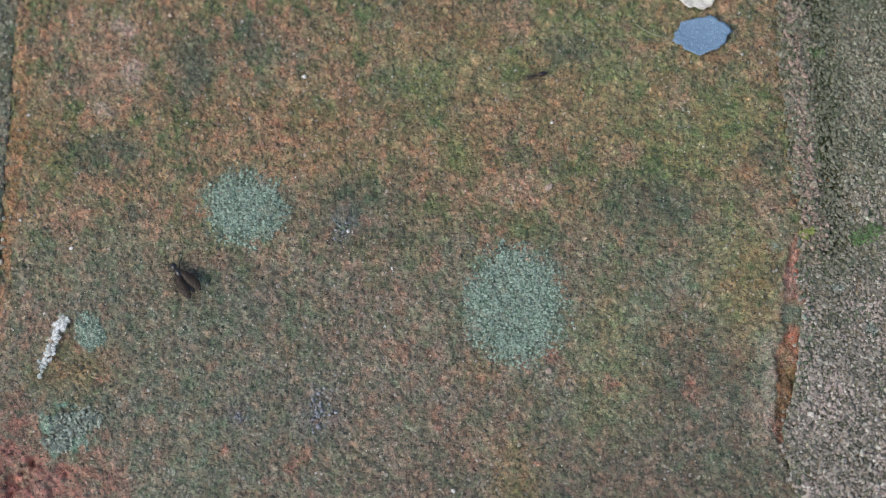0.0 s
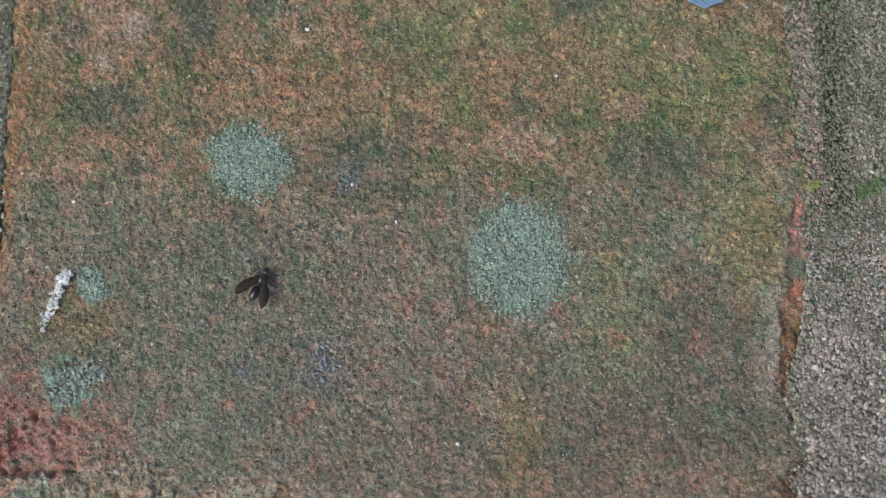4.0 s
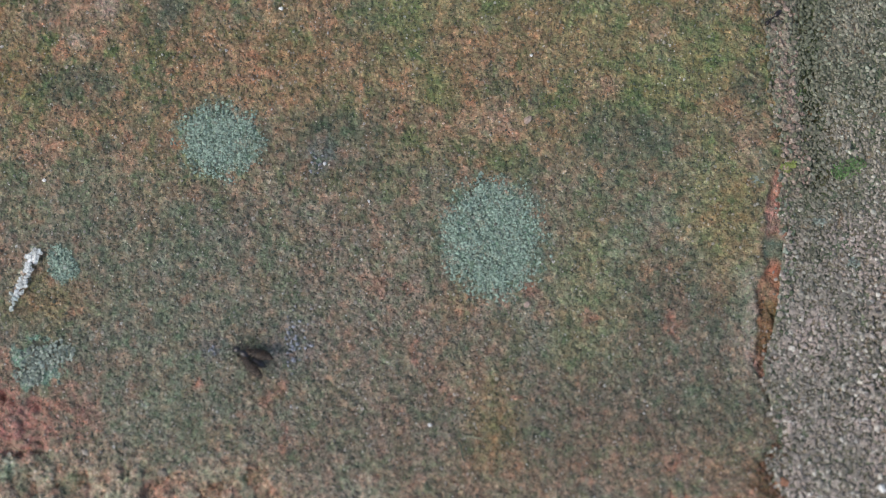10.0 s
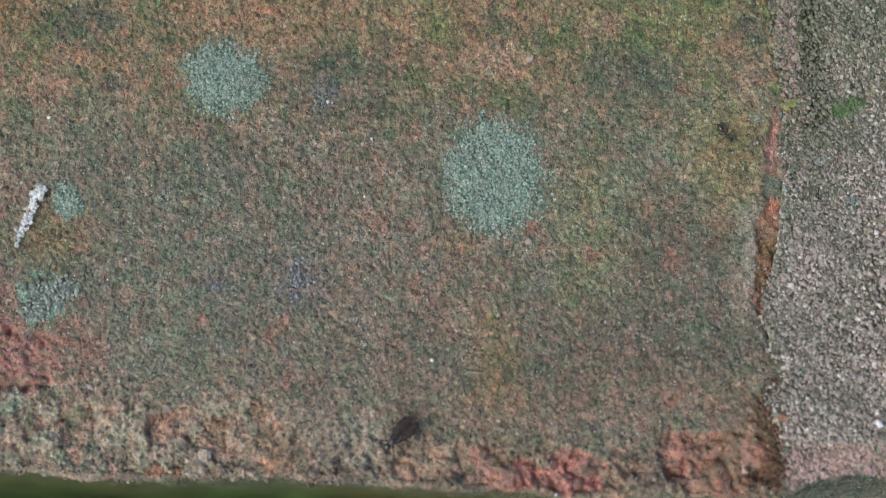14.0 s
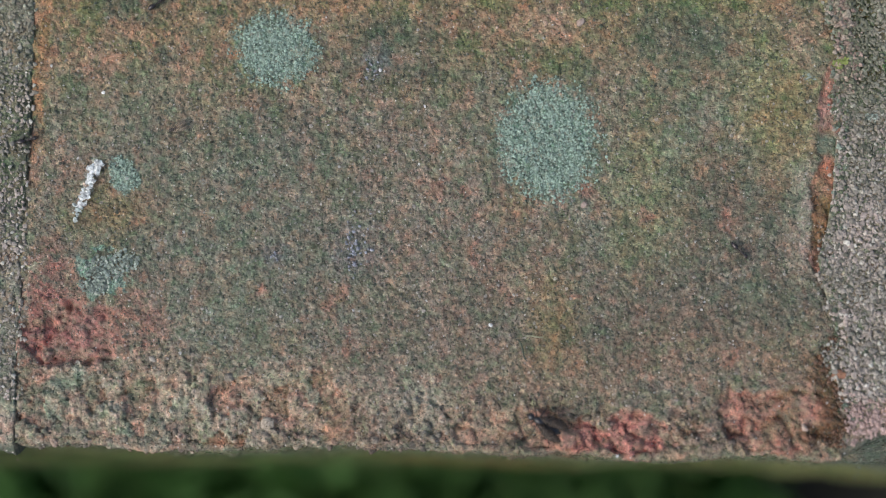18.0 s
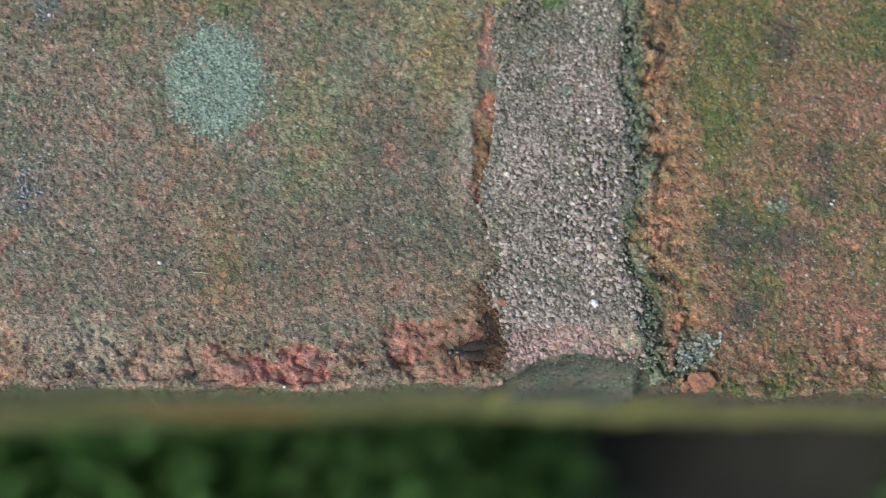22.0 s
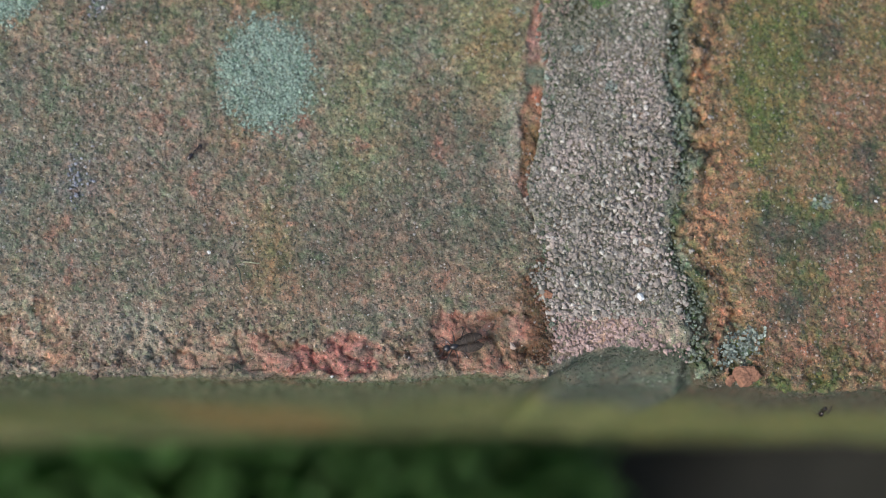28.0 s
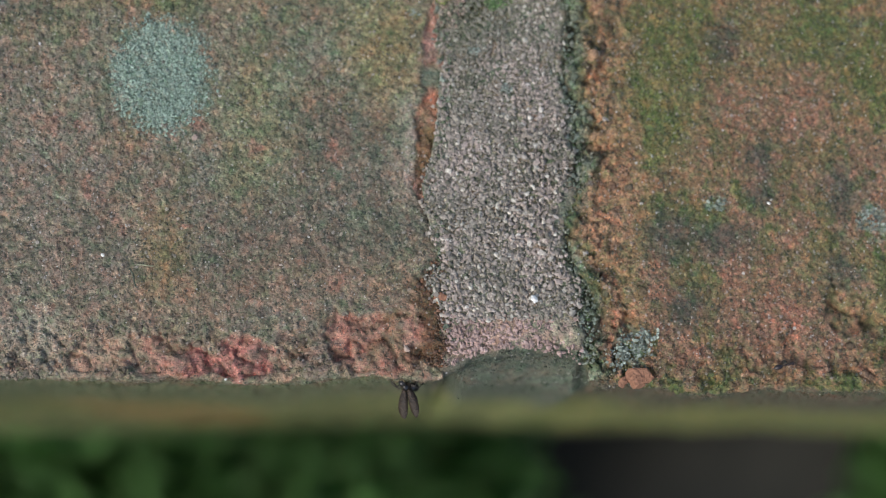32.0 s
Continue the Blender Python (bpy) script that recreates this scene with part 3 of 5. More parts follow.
    for cx, cy, rx, ry in ((-14.2, 16.2, 3.5, 3.1), (8.3, 8.3, 4.1, 4.8), (-26.8, 5.6, 1.2, 1.6)):
        w = np.hypot((x + 0.7 * fbm(x * 0.8, y * 0.8, 4, 81, 0.65) - cx) / rx, (y + 0.7 * fbm(x * 0.8, y * 0.8, 4, 82, 0.65) - cy) / ry)
        lichen = np.maximum(lichen, 1 - smooth(0.75, 1.15, w + 0.45 * (ra - 0.5)))
    col = col + (thallus - col) * (lichen * 0.85)[..., None]
    # leafy rosette and a chalky streak beside it
    w = np.hypot((x + 28.0) / 2.4, (y + 2.4) / 2.1) + 0.5 * fbm(x * 1.1, y * 1.1, 3, 84)
    ra2 = cells(x * 1.7, y * 1.7, 86)[2]
    col = mixed(col, (0.22, 0.34, 0.275), (1 - smooth(0.85, 1.05, w)) * (ra2 > 0.25) * 0.85)
    s = np.clip(((x + 30.9) * 2.0 + (y - 1.6) * 5.2) / 31.0, 0, 1)
    w = np.hypot(x - (-30.9 + 2.0 * s), y - (1.6 + 5.2 * s)) + 0.45 * fbm(x * 1.6, y * 1.6, 2, 85)
    col = mixed(col, (0.72, 0.74, 0.68), (1 - smooth(0.36, 0.52, w)) * smooth(0.08, 0.3, s) * (cells(x * 1.9, y * 1.9, 88)[2] > 0.36) * 0.35)
    return face_colour(col, x, y, face, seed)


def main_ledge(x, y, h, col, face):
    """Slivers flaked off along the joint: a low, ragged, rust-brown step."""
    on = (1 - face) * smooth(-4.5, -2.5, y) * (1 - smooth(14, 15.5, y))
    wx = x + 0.6 * fbm(y * 0.5, x * 0.6, 4, 91, 0.65)
    inner = np.interp(y, (-3, -2, 0, 2, 4, 8, 10, 13, 15), (30.5, 30.1, 29.5, 29.0, 29.05, 29.3, 29.6, 30.0, 30.4))
    k = smooth(inner, inner + 0.35, wx) * on
    bits = cells(x * 0.8 + 0.3 * fbm(x, y, 2, 94), y * 0.42 + 0.3 * fbm(x, y, 2, 95), 96)
    h = h - k * (0.42 - 0.3 * bits[2] * smooth(0.0, 0.2, bits[1] - bits[0]))
    rust = mixed(np.zeros_like(col) + np.array((0.37, 0.20, 0.14)), (0.42, 0.25, 0.20), (bits[2] > 0.6) * 0.8)
    rust = mixed(rust, (0.20, 0.105, 0.04), (1 - smooth(2.0, 3.4, np.abs(y - 1.4 + 0.8 * fbm(x * 0.6, y * 0.4, 3, 97)))) * 0.85)
    rust = mixed(rust, (0.44, 0.20, 0.12), (1 - smooth(0.8, 1.3, np.abs(y - 5.5))) * 0.8)
    rust = mixed(rust, (0.13, 0.18, 0.13), 1 - smooth(0.6, 1.2, np.abs(y - 7.7 + 0.5 * fbm(x, y, 2, 98))))
    rust = mixed(rust, (0.45, 0.27, 0.23), (1 - smooth(1.2, 1.9, np.abs(y - 10.6 + 0.5 * fbm(x, y, 2, 99)))) * 0.85)
    rust = mixed(rust, (0.09, 0.105, 0.06), (bits[1] - bits[0] < 0.06) * 0.4)
    rust = mixed(rust, (0.42, 0.34, 0.29), smooth(31.0, 31.4, x + 0.4 * fbm(x, y, 3, 90)) * smooth(2.5, 5, y) * 0.8)
    col = col + (rust - col) * (k * 0.9)[..., None]
    return h, mixed(col, (0.38, 0.31, 0.26), on * (1 - smooth(0.25, 0.7, np.abs(wx - inner + 0.5))) * smooth(-3.5, -1, y) * (1 - smooth(3, 5.5, y)) * 0.7)


def second_brick_colour(x, y, face, d_front, broken, seed):
    col = np.ones_like(x)[..., None] * np.array((0.39, 0.238, 0.165))
    col = mixed(col, (0.40, 0.235, 0.18), smooth(-0.1, 0.4, fbm(x * 0.2, y * 0.14, 4, seed + 2)) * 0.6)
    col = mixed(col, (0.34, 0.21, 0.115), smooth(0.0, 0.4, fbm(x * 0.3, y * 0.22, 4, seed + 4)) * 0.5)
    # thin algae in streaks and flecks
    zone = fbm(x * 0.34 + 0.8 * fbm(x * 0.4, y * 0.4, 3, seed + 7), y * 0.2, 5, seed + 1, 0.62) + 0.16 * smooth(-8, 6, y) - 0.02
    col = mixed(col, (0.25, 0.24, 0.10), smooth(-0.03, 0.15, zone) * 0.8)
    fleck = fbm(x * 1.5, y * 0.8, 4, seed + 5, 0.65)
    col = mixed(col, (0.11, 0.165, 0.055), smooth(0.06, 0.26, fleck + 0.5 * zone) * 0.75)
    col = mixed(col, (0.46, 0.25, 0.19), smooth(0.05, 0.3, fbm(x * 0.5, y * 0.4, 4, seed + 9, 0.6) - 0.4 * zone) * 0.6)
    col = stains(
        col, x, y,
        ((0.25, 0.235, 0.09), 0.5, 0.9, (51.5, 4, 3, 8), (53, 12, 3.5, 6), (69, 8.4, 4, 5), (60, 10, 3, 5)),
        ((0.42, 0.23, 0.175), 0.5, 0.9, (58, 6, 3, 6), (63, 2, 3, 6), (57.5, -13, 4, 3.6), (66, -13, 4, 3.2), (49, -10.5, 2.6, 2.2), (61, -9, 3, 2.4)),
        ((0.56, 0.315, 0.205), 0.8, 0.7, (45.8, 1, 1.6, 9), (46.4, 10, 1.6, 5), (48.0, -3, 1.3, 6), (46.8, -13, 2, 1.5), (46.2, -6, 1.2, 3)),
        ((0.145, 0.205, 0.065), 0.5, 0.7, (51.2, 3.6, 1.6, 2.2), (53.5, 7.6, 1.0, 3), (50.4, 9, 1.0, 2.2)),
        ((0.105, 0.11, 0.11), 0.75, 0.7, (51.4, -6.4, 2.0, 2.4), (55.6, -6.8, 2.6, 1.5), (66, -2.8, 1.8, 2.4), (52.2, -12.4, 1.8, 1.6), (59, 0, 1.1, 1.6), (65.5, -10, 1.6, 1.2), (56.6, 10.4, 1.4, 1.6), (59, -3.2, 1.4, 1.6)),
        ((0.44, 0.215, 0.17), 0.7, 0.6, (60.4, -13.6, 1.8, 2.4), (45, -13.5, 1.5, 2), (56, -9.5, 1.2, 1), (52.5, -16.5, 1.4, 1)),
    )
    # holes between the edge lumps, not cut: their shade is painted near-black green
    painted_holes = smooth(0.12, 0.32, fbm(x * 0.6, y * 0.45, 4, seed + 8, 0.62)) * (1 - smooth(46, 49.5, x)) * (x > 42)
    col = mixed(col, (0.06, 0.075, 0.045), painted_holes * 0.75)
    col = speckled(col, x, y, seed + 60, 0.16, 2.6) * 0.79
    rim = (1 - smooth(0.5, 1.9, x - 43.2 + 0.9 * fbm(x * 0.5, y * 0.35, 4, seed + 14, 0.6))) * (x < 60) * (x > 42)
    moss = mixed(np.zeros_like(col) + np.array((0.22, 0.26, 0.19)), (0.09, 0.125, 0.06), smooth(-0.1, 0.3, fbm(x * 0.9, y * 0.6, 3, seed + 15)))
    col = col + (moss - col) * (rim * 0.85)[..., None]
    ra = cells(x * 2.2, y * 2.2, seed + 80)[2]
    for cx, cy, rx, ry in ((47.2, -15.6, 1.9, 1.9), (68.5, -5.5, 1.6, 1.8), (55.2, -3.9, 0.9, 0.8)):
        w = np.hypot((x - cx) / rx, (y - cy) / ry) + 0.5 * fbm(x * 1.1, y * 1.1, 3, 84)
        col = mixed(col, (0.23, 0.28, 0.235), (1 - smooth(0.75, 1.0, w)) * (ra > 0.4) * 0.7)
    return face_colour(col, x, y, face, seed)


# ---- the wall: bricks on edge as coping, with mortar joints between ----
def box_mesh(name, lo, hi, material, parent=None, bevel=0.002):
    bm = bmesh.new()
    bmesh.ops.create_cube(bm, size=1)
    for v in bm.verts:
        v.co = [a + (b - a) * (c + 0.5) for a, b, c in zip(lo, hi, v.co)]
    bmesh.ops.bevel(bm, geom=bm.edges[:], offset=bevel, segments=2, affect="EDGES", profile=0.5)
    me = bpy.data.meshes.new(name)
    bm.to_mesh(me)
    bm.free()
    me.materials.append(material)
    ob = new(name, me)
    if parent:
        ob.parent = parent
    return ob


wall = tagged(box_mesh("wall_front", (-0.266, -0.0166, -0.30), (0.340, 0.196, -0.1035), M_WALL),
              "weathered brick garden wall with mossy brick-on-edge coping", "wall", kind="structure")

def main_left(y):
    return 0.03 * (np.clip(y, -20, 45) - 10) + 0.45 * fbm(y * 0.12, y * 0 + 1.3, 3, 7)


def bump(y, at, wide):
    return np.exp(-((y - at) / wide) ** 2)


def main_right(y):
    wander = 1.05 * smooth(-2, 3, y) + 0.35 * smooth(5, 9.5, y) - 0.6 * smooth(15, 19, y) - 0.3 * bump(y, -1.8, 2.2) + 0.9 * bump(y, -7.2, 1.1) - 0.4 * bump(y, -9.9, 0.9) + 0.7 * smooth(-10.6, -12.6, y)
    return wander - 0.085 * np.clip(y - 20, 0, 40) + 0.55 * fbm(y * 0.45, y * 0 + 5.3, 5, 8, 0.72)


def second_left(y):
    wander = 0.7 * bump(y, 0, 1.2) - 1.0 * bump(y, -6, 2.3) + 0.8 * smooth(-9, -11.5, y) - 0.5 * bump(y, 7, 1.2) - 0.5 * bump(y, 15.5, 2)
    return wander + 0.6 * fbm(y * 0.5, y * 0 + 2.3, 5, 9, 0.72) - 0.04 * np.clip(y - 10, 0, 30)


main_brick, main_top = brick(-34.9, 31.0, ((-31.7, -16.7), (28.0, -17.7)), 100, main_brick_colour, ledge=main_ledge,
      left=main_left, right=main_right)
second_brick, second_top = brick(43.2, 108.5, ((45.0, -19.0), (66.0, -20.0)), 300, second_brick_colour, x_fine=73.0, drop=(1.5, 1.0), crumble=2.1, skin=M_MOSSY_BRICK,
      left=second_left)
tagged(main_brick, "grey-brown weathered brick with lichen spots and broken red edges")
tagged(second_brick, "orange brick streaked with green algae")
brick(-112.0, -46.5, ((-110, -16.5), (-46, -16.5)), 500, second_brick_colour, fine=False)


for x in (-189.0, -266.5, 120.5, 197.5, 274.5):
    brick(x, x + 65.5, ((x, -17.5), (x + 65.5, -18.2)), 510 + int(abs(x)), second_brick_colour, fine=False)


def joint(x_left, x_right, seed, x_fine_left=None, left=None, right=None, fine=True):
    step = 0.2 if fine else 1.6
    xs = np.arange(x_left, x_right, step) if x_fine_left is None else np.r_[np.arange(x_left, x_fine_left, 1.5), np.arange(x_fine_left, x_right, step)]
    mid, half = (x_left + x_right) / 2, (x_right - x_left) / 2
    ys, zs, (nz, ny) = profile(195, -16.0, 103, 1.6, step, 40)

    def shape(X, Y, Z, _):
        u = (X - mid) / half
        arch = -1.9 * np.clip(np.abs(u - 0.05), 0, 1) ** 2.0 + 0.35 * fbm(X * 0.5, X * 0 + 2, 3, seed)
        face = np.repeat(smooth(0.3, 0.8, -ny)[None], len(xs), 0)
        down = np.repeat((np.clip(-zs, 0, 200) * (ny < 0))[None], len(xs), 0)
        y = Y + arch * (1 - smooth(-16, -11, Y)) * (1 - smooth(1.0, 7, down))
        py = y - down
        # under its eroded brow the joint bulges out again
        y = y - face * (2.3 + 1.3 * smooth(0.2, 0.9, u)) * smooth(1, 9, down) * smooth(-1.0, -0.55, u) * (x_left > 0)
        h = -0.2 + 0.2 * fbm(X * 0.12, py * 0.12, 3, seed + 1) + 0.14 * fbm(X * 0.8, py * 0.8, 3, seed + 2) + grain_relief(X, py, seed + 3, 1.7)
        h = h * (1 - 0.7 * face)
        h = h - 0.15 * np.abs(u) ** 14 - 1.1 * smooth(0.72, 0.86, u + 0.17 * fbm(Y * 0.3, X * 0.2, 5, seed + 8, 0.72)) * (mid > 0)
        h = h - 0.5 * (1 - face) * smooth(11, 15, y) * np.exp(-((X - x_left - 3.6) / 0.8) ** 2) * 0.7
        col = np.ones_like(X)[..., None] * np.array((0.25, 0.23, 0.20))
        col = mixed(col, (0.11, 0.125, 0.08), smooth(-0.05, 0.5, fbm(X * 0.14, py * 0.1, 4, seed + 4) + 0.35 * smooth(0, 16, y)) * 0.75)
        moss = np.maximum(1 - smooth(0.3, 1.6, np.abs(X - x_left - 3.6 - 0.4 * fbm(py * 0.3, X * 0, 2, seed + 5))) , 0) * smooth(10, 15, y)
        col = mixed(col, (0.07, 0.085, 0.03), moss * 0.85)
        col = mixed(col, (0.38, 0.30, 0.23), np.clip(1.6 - np.abs(X - x_left - 0.9) / 0.9, 0, 1) * smooth(11, 14, y) * 0.8)
        col = mixed(col, (0.40, 0.30, 0.27), smooth(-12.6, -13.6, y + 0.5 * fbm(X * 0.6, py * 0.6, 3, seed + 6)) * (1 - face) * 0.8)
        # crevice along the sunken right edge: mossy green with its shade painted in
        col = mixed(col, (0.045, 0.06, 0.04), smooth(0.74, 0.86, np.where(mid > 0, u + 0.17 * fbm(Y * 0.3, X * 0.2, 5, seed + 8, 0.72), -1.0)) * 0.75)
        col = speckled(col, X, py, seed + 60, 0.2, 1.7)
        # mossy front face, its colour darkened to hold the shade under the brow
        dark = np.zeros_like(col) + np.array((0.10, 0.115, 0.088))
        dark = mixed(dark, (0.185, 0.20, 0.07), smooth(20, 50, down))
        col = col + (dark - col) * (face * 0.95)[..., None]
        x = X.copy()
        if left:
            x = x + left(y) * np.exp(-(X - x_left) / 5)
        if right:
            x = x + right(y) * np.exp(-(x_right - X) / 5)
        return x, y + h * ny[None], Z + h * nz[None], col

    return swept("mortar_joint", xs, ys, zs, (nz, ny), shape, M_MORTAR, wall)


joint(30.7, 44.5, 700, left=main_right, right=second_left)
joint(-47.5, -34.6, 800, x_fine_left=-39.0, right=main_left)
for x in (-201.5, -124.5, 107.5, 185.0, 262.0):
    joint(x, x + 13.5, 810 + int(abs(x)), fine=False)


def grain_cloud(name, places, radii, material, parent, seed, squash=0.7, colours=None, rounded=False):
    """Many small angular stones in one mesh."""
    rng = np.random.RandomState(seed)
    bm = bmesh.new()
    bmesh.ops.create_icosphere(bm, subdivisions=2 if rounded else 1, radius=1.0)
    ball = np.array([v.co[:] for v in bm.verts])
    tri = np.array([[v.index for v in f.verts] for f in bm.faces])
    bm.free()
    n, k = len(places), len(ball)
    if rounded:
        wave, phase = rng.normal(0, 2.6, (3, n, 3)), rng.uniform(0, 6.3, (3, n, 1))
        shape = ball[None] * (1 + 0.17 * sum(np.sin(np.einsum("kc,nc->nk", ball, w) + p) for w, p in zip(wave, phase)) + 0.07 * rng.uniform(-1, 1, (n, k)))[..., None] * rng.uniform(0.6, 1.3, (n, 1, 3))
    else:
        shape = ball[None] * (1 + 0.45 * rng.uniform(-1, 1, (n, k, 1)))
    shape *= rng.uniform(0.65, 1.25, (n, 1, 3)) * np.array((1, 1, squash))
    turn = rng.uniform(0, 2 * math.pi, n)
    c, s = np.cos(turn)[:, None], np.sin(turn)[:, None]
    shape = np.stack([shape[..., 0] * c - shape[..., 1] * s, shape[..., 0] * s + shape[..., 1] * c, shape[..., 2]], -1)
    co = (np.asarray(places)[:, None] + shape * np.asarray(radii)[:, None, None]) * 0.001
    faces = (tri[None] + (np.arange(n) * k)[:, None, None]).reshape(-1, 3)
    ob = mesh_object(name, co.reshape(-1, 3), faces.tolist(), material, parent, smooth_faces=rounded)
    if colours is not None:
        layer = ob.data.attributes.new("mineral", "FLOAT_COLOR", "POINT")
        rgba = np.concatenate([np.clip(np.repeat(colours[:, None], k, 1), 0.004, 0.85), np.ones((n, k, 1))], -1)
        layer.data.foreach_set("color", rgba.astype(np.float32).ravel())
    return tagged(ob, kind="stuff")


def sand(x_lo, x_hi, y_lo, y_hi, count, seed, material, z=-0.2, size=(0.06, 0.21)):
    rng = np.random.RandomState(seed)
    x, y = rng.uniform(x_lo, x_hi, count), rng.uniform(y_lo, y_hi, count)
    x = x + (main_right(y) * np.exp(-np.abs(x - 31) / 4) + second_left(y) * np.exp(-np.abs(x - 43) / 4)) * (x > 0) + 0.25 * rng.randn(count)
    y = y - 2.4 * np.clip(-12.8 - y, 0, 3) / 3 * ((x - 37.6) / 6.9) ** 2
    r = size[0] + (size[1] - size[0]) * rng.uniform(0, 1, count) ** 1.7
    zz = z + 0.25 * fbm(x * 0.12, y * 0.12, 3, seed) + 0.1 * rng.uniform(-1, 1, count) + 0.15
    return np.stack([x, y, zz], 1), r


def crumbs(owner, top, count, x_range, y_range, size, seed, sink=0.35, name="brick_crumbs", power=2.0, weight=None, squash=0.6, vary=0.75, rounded=False):
    """Scatters grains over a brick's top; each takes the colour of its spot, varied."""
    x, y, z, col = (a.reshape(-1, *a.shape[2:]) for a in top)
    rng = np.random.RandomState(seed)
    ok = np.nonzero((x > x_range[0]) & (x < x_range[1]) & (y > y_range[0]) & (y < y_range[1]) & (z > -1.8))[0]
    chance = (weight(x[ok], y[ok]) if weight else np.ones(len(ok))) * (1.02 - fresh_break(x[ok], y[ok])) * (1 - 0.75 * (x[ok] < -8) * (y[ok] < -10.5))
    pick = rng.choice(ok, count, p=chance / chance.sum())
    r = size[0] + (size[1] - size[0]) * rng.uniform(0, 1, count) ** power
    places = np.stack([x[pick] + rng.uniform(-0.07, 0.07, count), y[pick] + rng.uniform(-0.07, 0.07, count), z[pick] + r * squash * (0.5 - sink)], 1)
    tint, roll = col[pick], rng.uniform(0, 1, count)
    tint = tint * np.exp(0.24 * rng.randn(count) - 0.02).clip(0.5, 1.9)[:, None]
    tint = mixed(tint, (0.06, 0.08, 0.06), (roll < 0.15) * vary)
    tint = mixed(tint, (0.32, 0.215, 0.17), ((roll > 0.14) & (roll < 0.24)) * 0.3 * vary)
    tint = mixed(tint, (0.55, 0.52, 0.46), ((roll > 0.24) & (roll < 0.34)) * 0.6 * vary)
    tint = mixed(tint, (0.66, 0.65, 0.60), (roll > 0.992) * vary)
    return grain_cloud(name, places, r, M_CRUMB, owner, seed, squash, tint, rounded)


crumbs(main_brick, main_top, 42000, (-34.4, 30.6), (-17, 38.5), (0.05, 0.15), 901)
crumbs(second_brick, second_top, 24000, (43.6, 72), (-19, 30), (0.05, 0.15), 902)
crumbs(main_brick, main_top, 520, (-34.2, 30.6), (-17, -9.5), (0.1, 0.3), 903, 0.95, "brick_lumps", 1.6, lambda x, y: np.exp(-np.clip(y + 15.5, 0, 9) / 1.7), 0.8, 0.1, True)
crumbs(main_brick, main_top, 70, (-34.2, -5), (-17, -8.5), (0.2, 0.45), 906, 1.1, "brick_lumps", 1.5, lambda x, y: np.exp(-np.clip(y + 14.5, 0, 9) / 2.2) * (1.2 - smooth(-16, -6, x)), 0.75, 0.25, True)
crumbs(second_brick, second_top, 300, (43.8, 72), (-19.0, -12), (0.1, 0.3), 904, 0.95, "brick_lumps", 1.8, lambda x, y: np.exp(-np.clip(y + 18, 0, 9) / 1.5), 0.8, 0.1, True)
crumbs(second_brick, second_top, 420, (43.3, 49), (-17, 25), (0.12, 0.38), 905, 0.9, "brick_lumps", 1.8, lambda x, y: np.exp(-np.clip(x - 44.6, 0, 9) / 1.3), 0.75, 0.55, True)


def line_of_grains(name, count, xy, size, seed, z, colours, parent):
    """Mossy crumbs gathered along a line given by xy(s), s from 0 to 1."""
    rng = np.random.RandomState(seed)
    x, y = xy(rng.uniform(0, 1, count), rng)
    tint = np.array(colours)[rng.randint(0, len(colours), count)] * rng.uniform(0.7, 1.3, (count, 1))
    r = size[0] + (size[1] - size[0]) * rng.uniform(0, 1, count) ** 1.8
    spots = np.stack([x, y, z + 0.2 * rng.uniform(-1, 1, count)], 1)
    return grain_cloud(name, spots, r, M_CRUMB, parent, seed, 0.8, tint)


MOSSY = ((0.075, 0.10, 0.045), (0.12, 0.15, 0.085), (0.24, 0.29, 0.23), (0.17, 0.21, 0.15), (0.32, 0.35, 0.28))
line_of_grains("mossy_crumbs", 1700, lambda s, rng: (42.75 + second_left(-17 + 46 * s) + 0.6 * rng.randn(len(s)) + 0.2, -17 + 46 * s), (0.07, 0.22), 911, -0.4, MOSSY[1:], wall)
line_of_grains("rusty_crumbs", 500, lambda s, rng: (30.6 + main_right(-17 + 9 * s) + 0.45 * rng.randn(len(s)), -17 + 9 * s), (0.06, 0.17), 917, -0.1, ((0.19, 0.10, 0.055), (0.14, 0.085, 0.05), (0.22, 0.125, 0.08), (0.12, 0.09, 0.06)), wall)
line_of_grains("mossy_crumbs", 420, lambda s, rng: (31.4 + main_right(-15 + 46 * s) * 0.8 + 0.35 * rng.randn(len(s)), -15 + 46 * s), (0.08, 0.26), 912, -0.15, MOSSY[:4], wall)
line_of_grains("mossy_crumbs", 300, lambda s, rng: (32.4 + 11.2 * s, -15.6 - 2.3 * np.abs(2 * s - 1.1) ** 2 + 0.6 * rng.randn(len(s))), (0.04, 0.13), 913, -0.55, ((0.13, 0.15, 0.105), (0.17, 0.185, 0.14), (0.10, 0.12, 0.08)), wall)
line_of_grains("mossy_crumbs", 160, lambda s, rng: (32.6 + 10.8 * s, -16.5 - 2.1 * np.abs(2 * s - 1.1) ** 2 + 0.4 * rng.randn(len(s))), (0.04, 0.11), 915, -1.5, ((0.13, 0.15, 0.11), (0.10, 0.115, 0.088)), wall)
line_of_grains("mossy_crumbs", 500, lambda s, rng: (31.5 + 0.5 * main_right(11 + 25 * s) + rng.uniform(2.2, 3.5, len(s)), 11 + 25 * s), (0.08, 0.28), 914, -0.4, MOSSY[1:2] + ((0.10, 0.12, 0.06), (0.17, 0.18, 0.12)), wall)
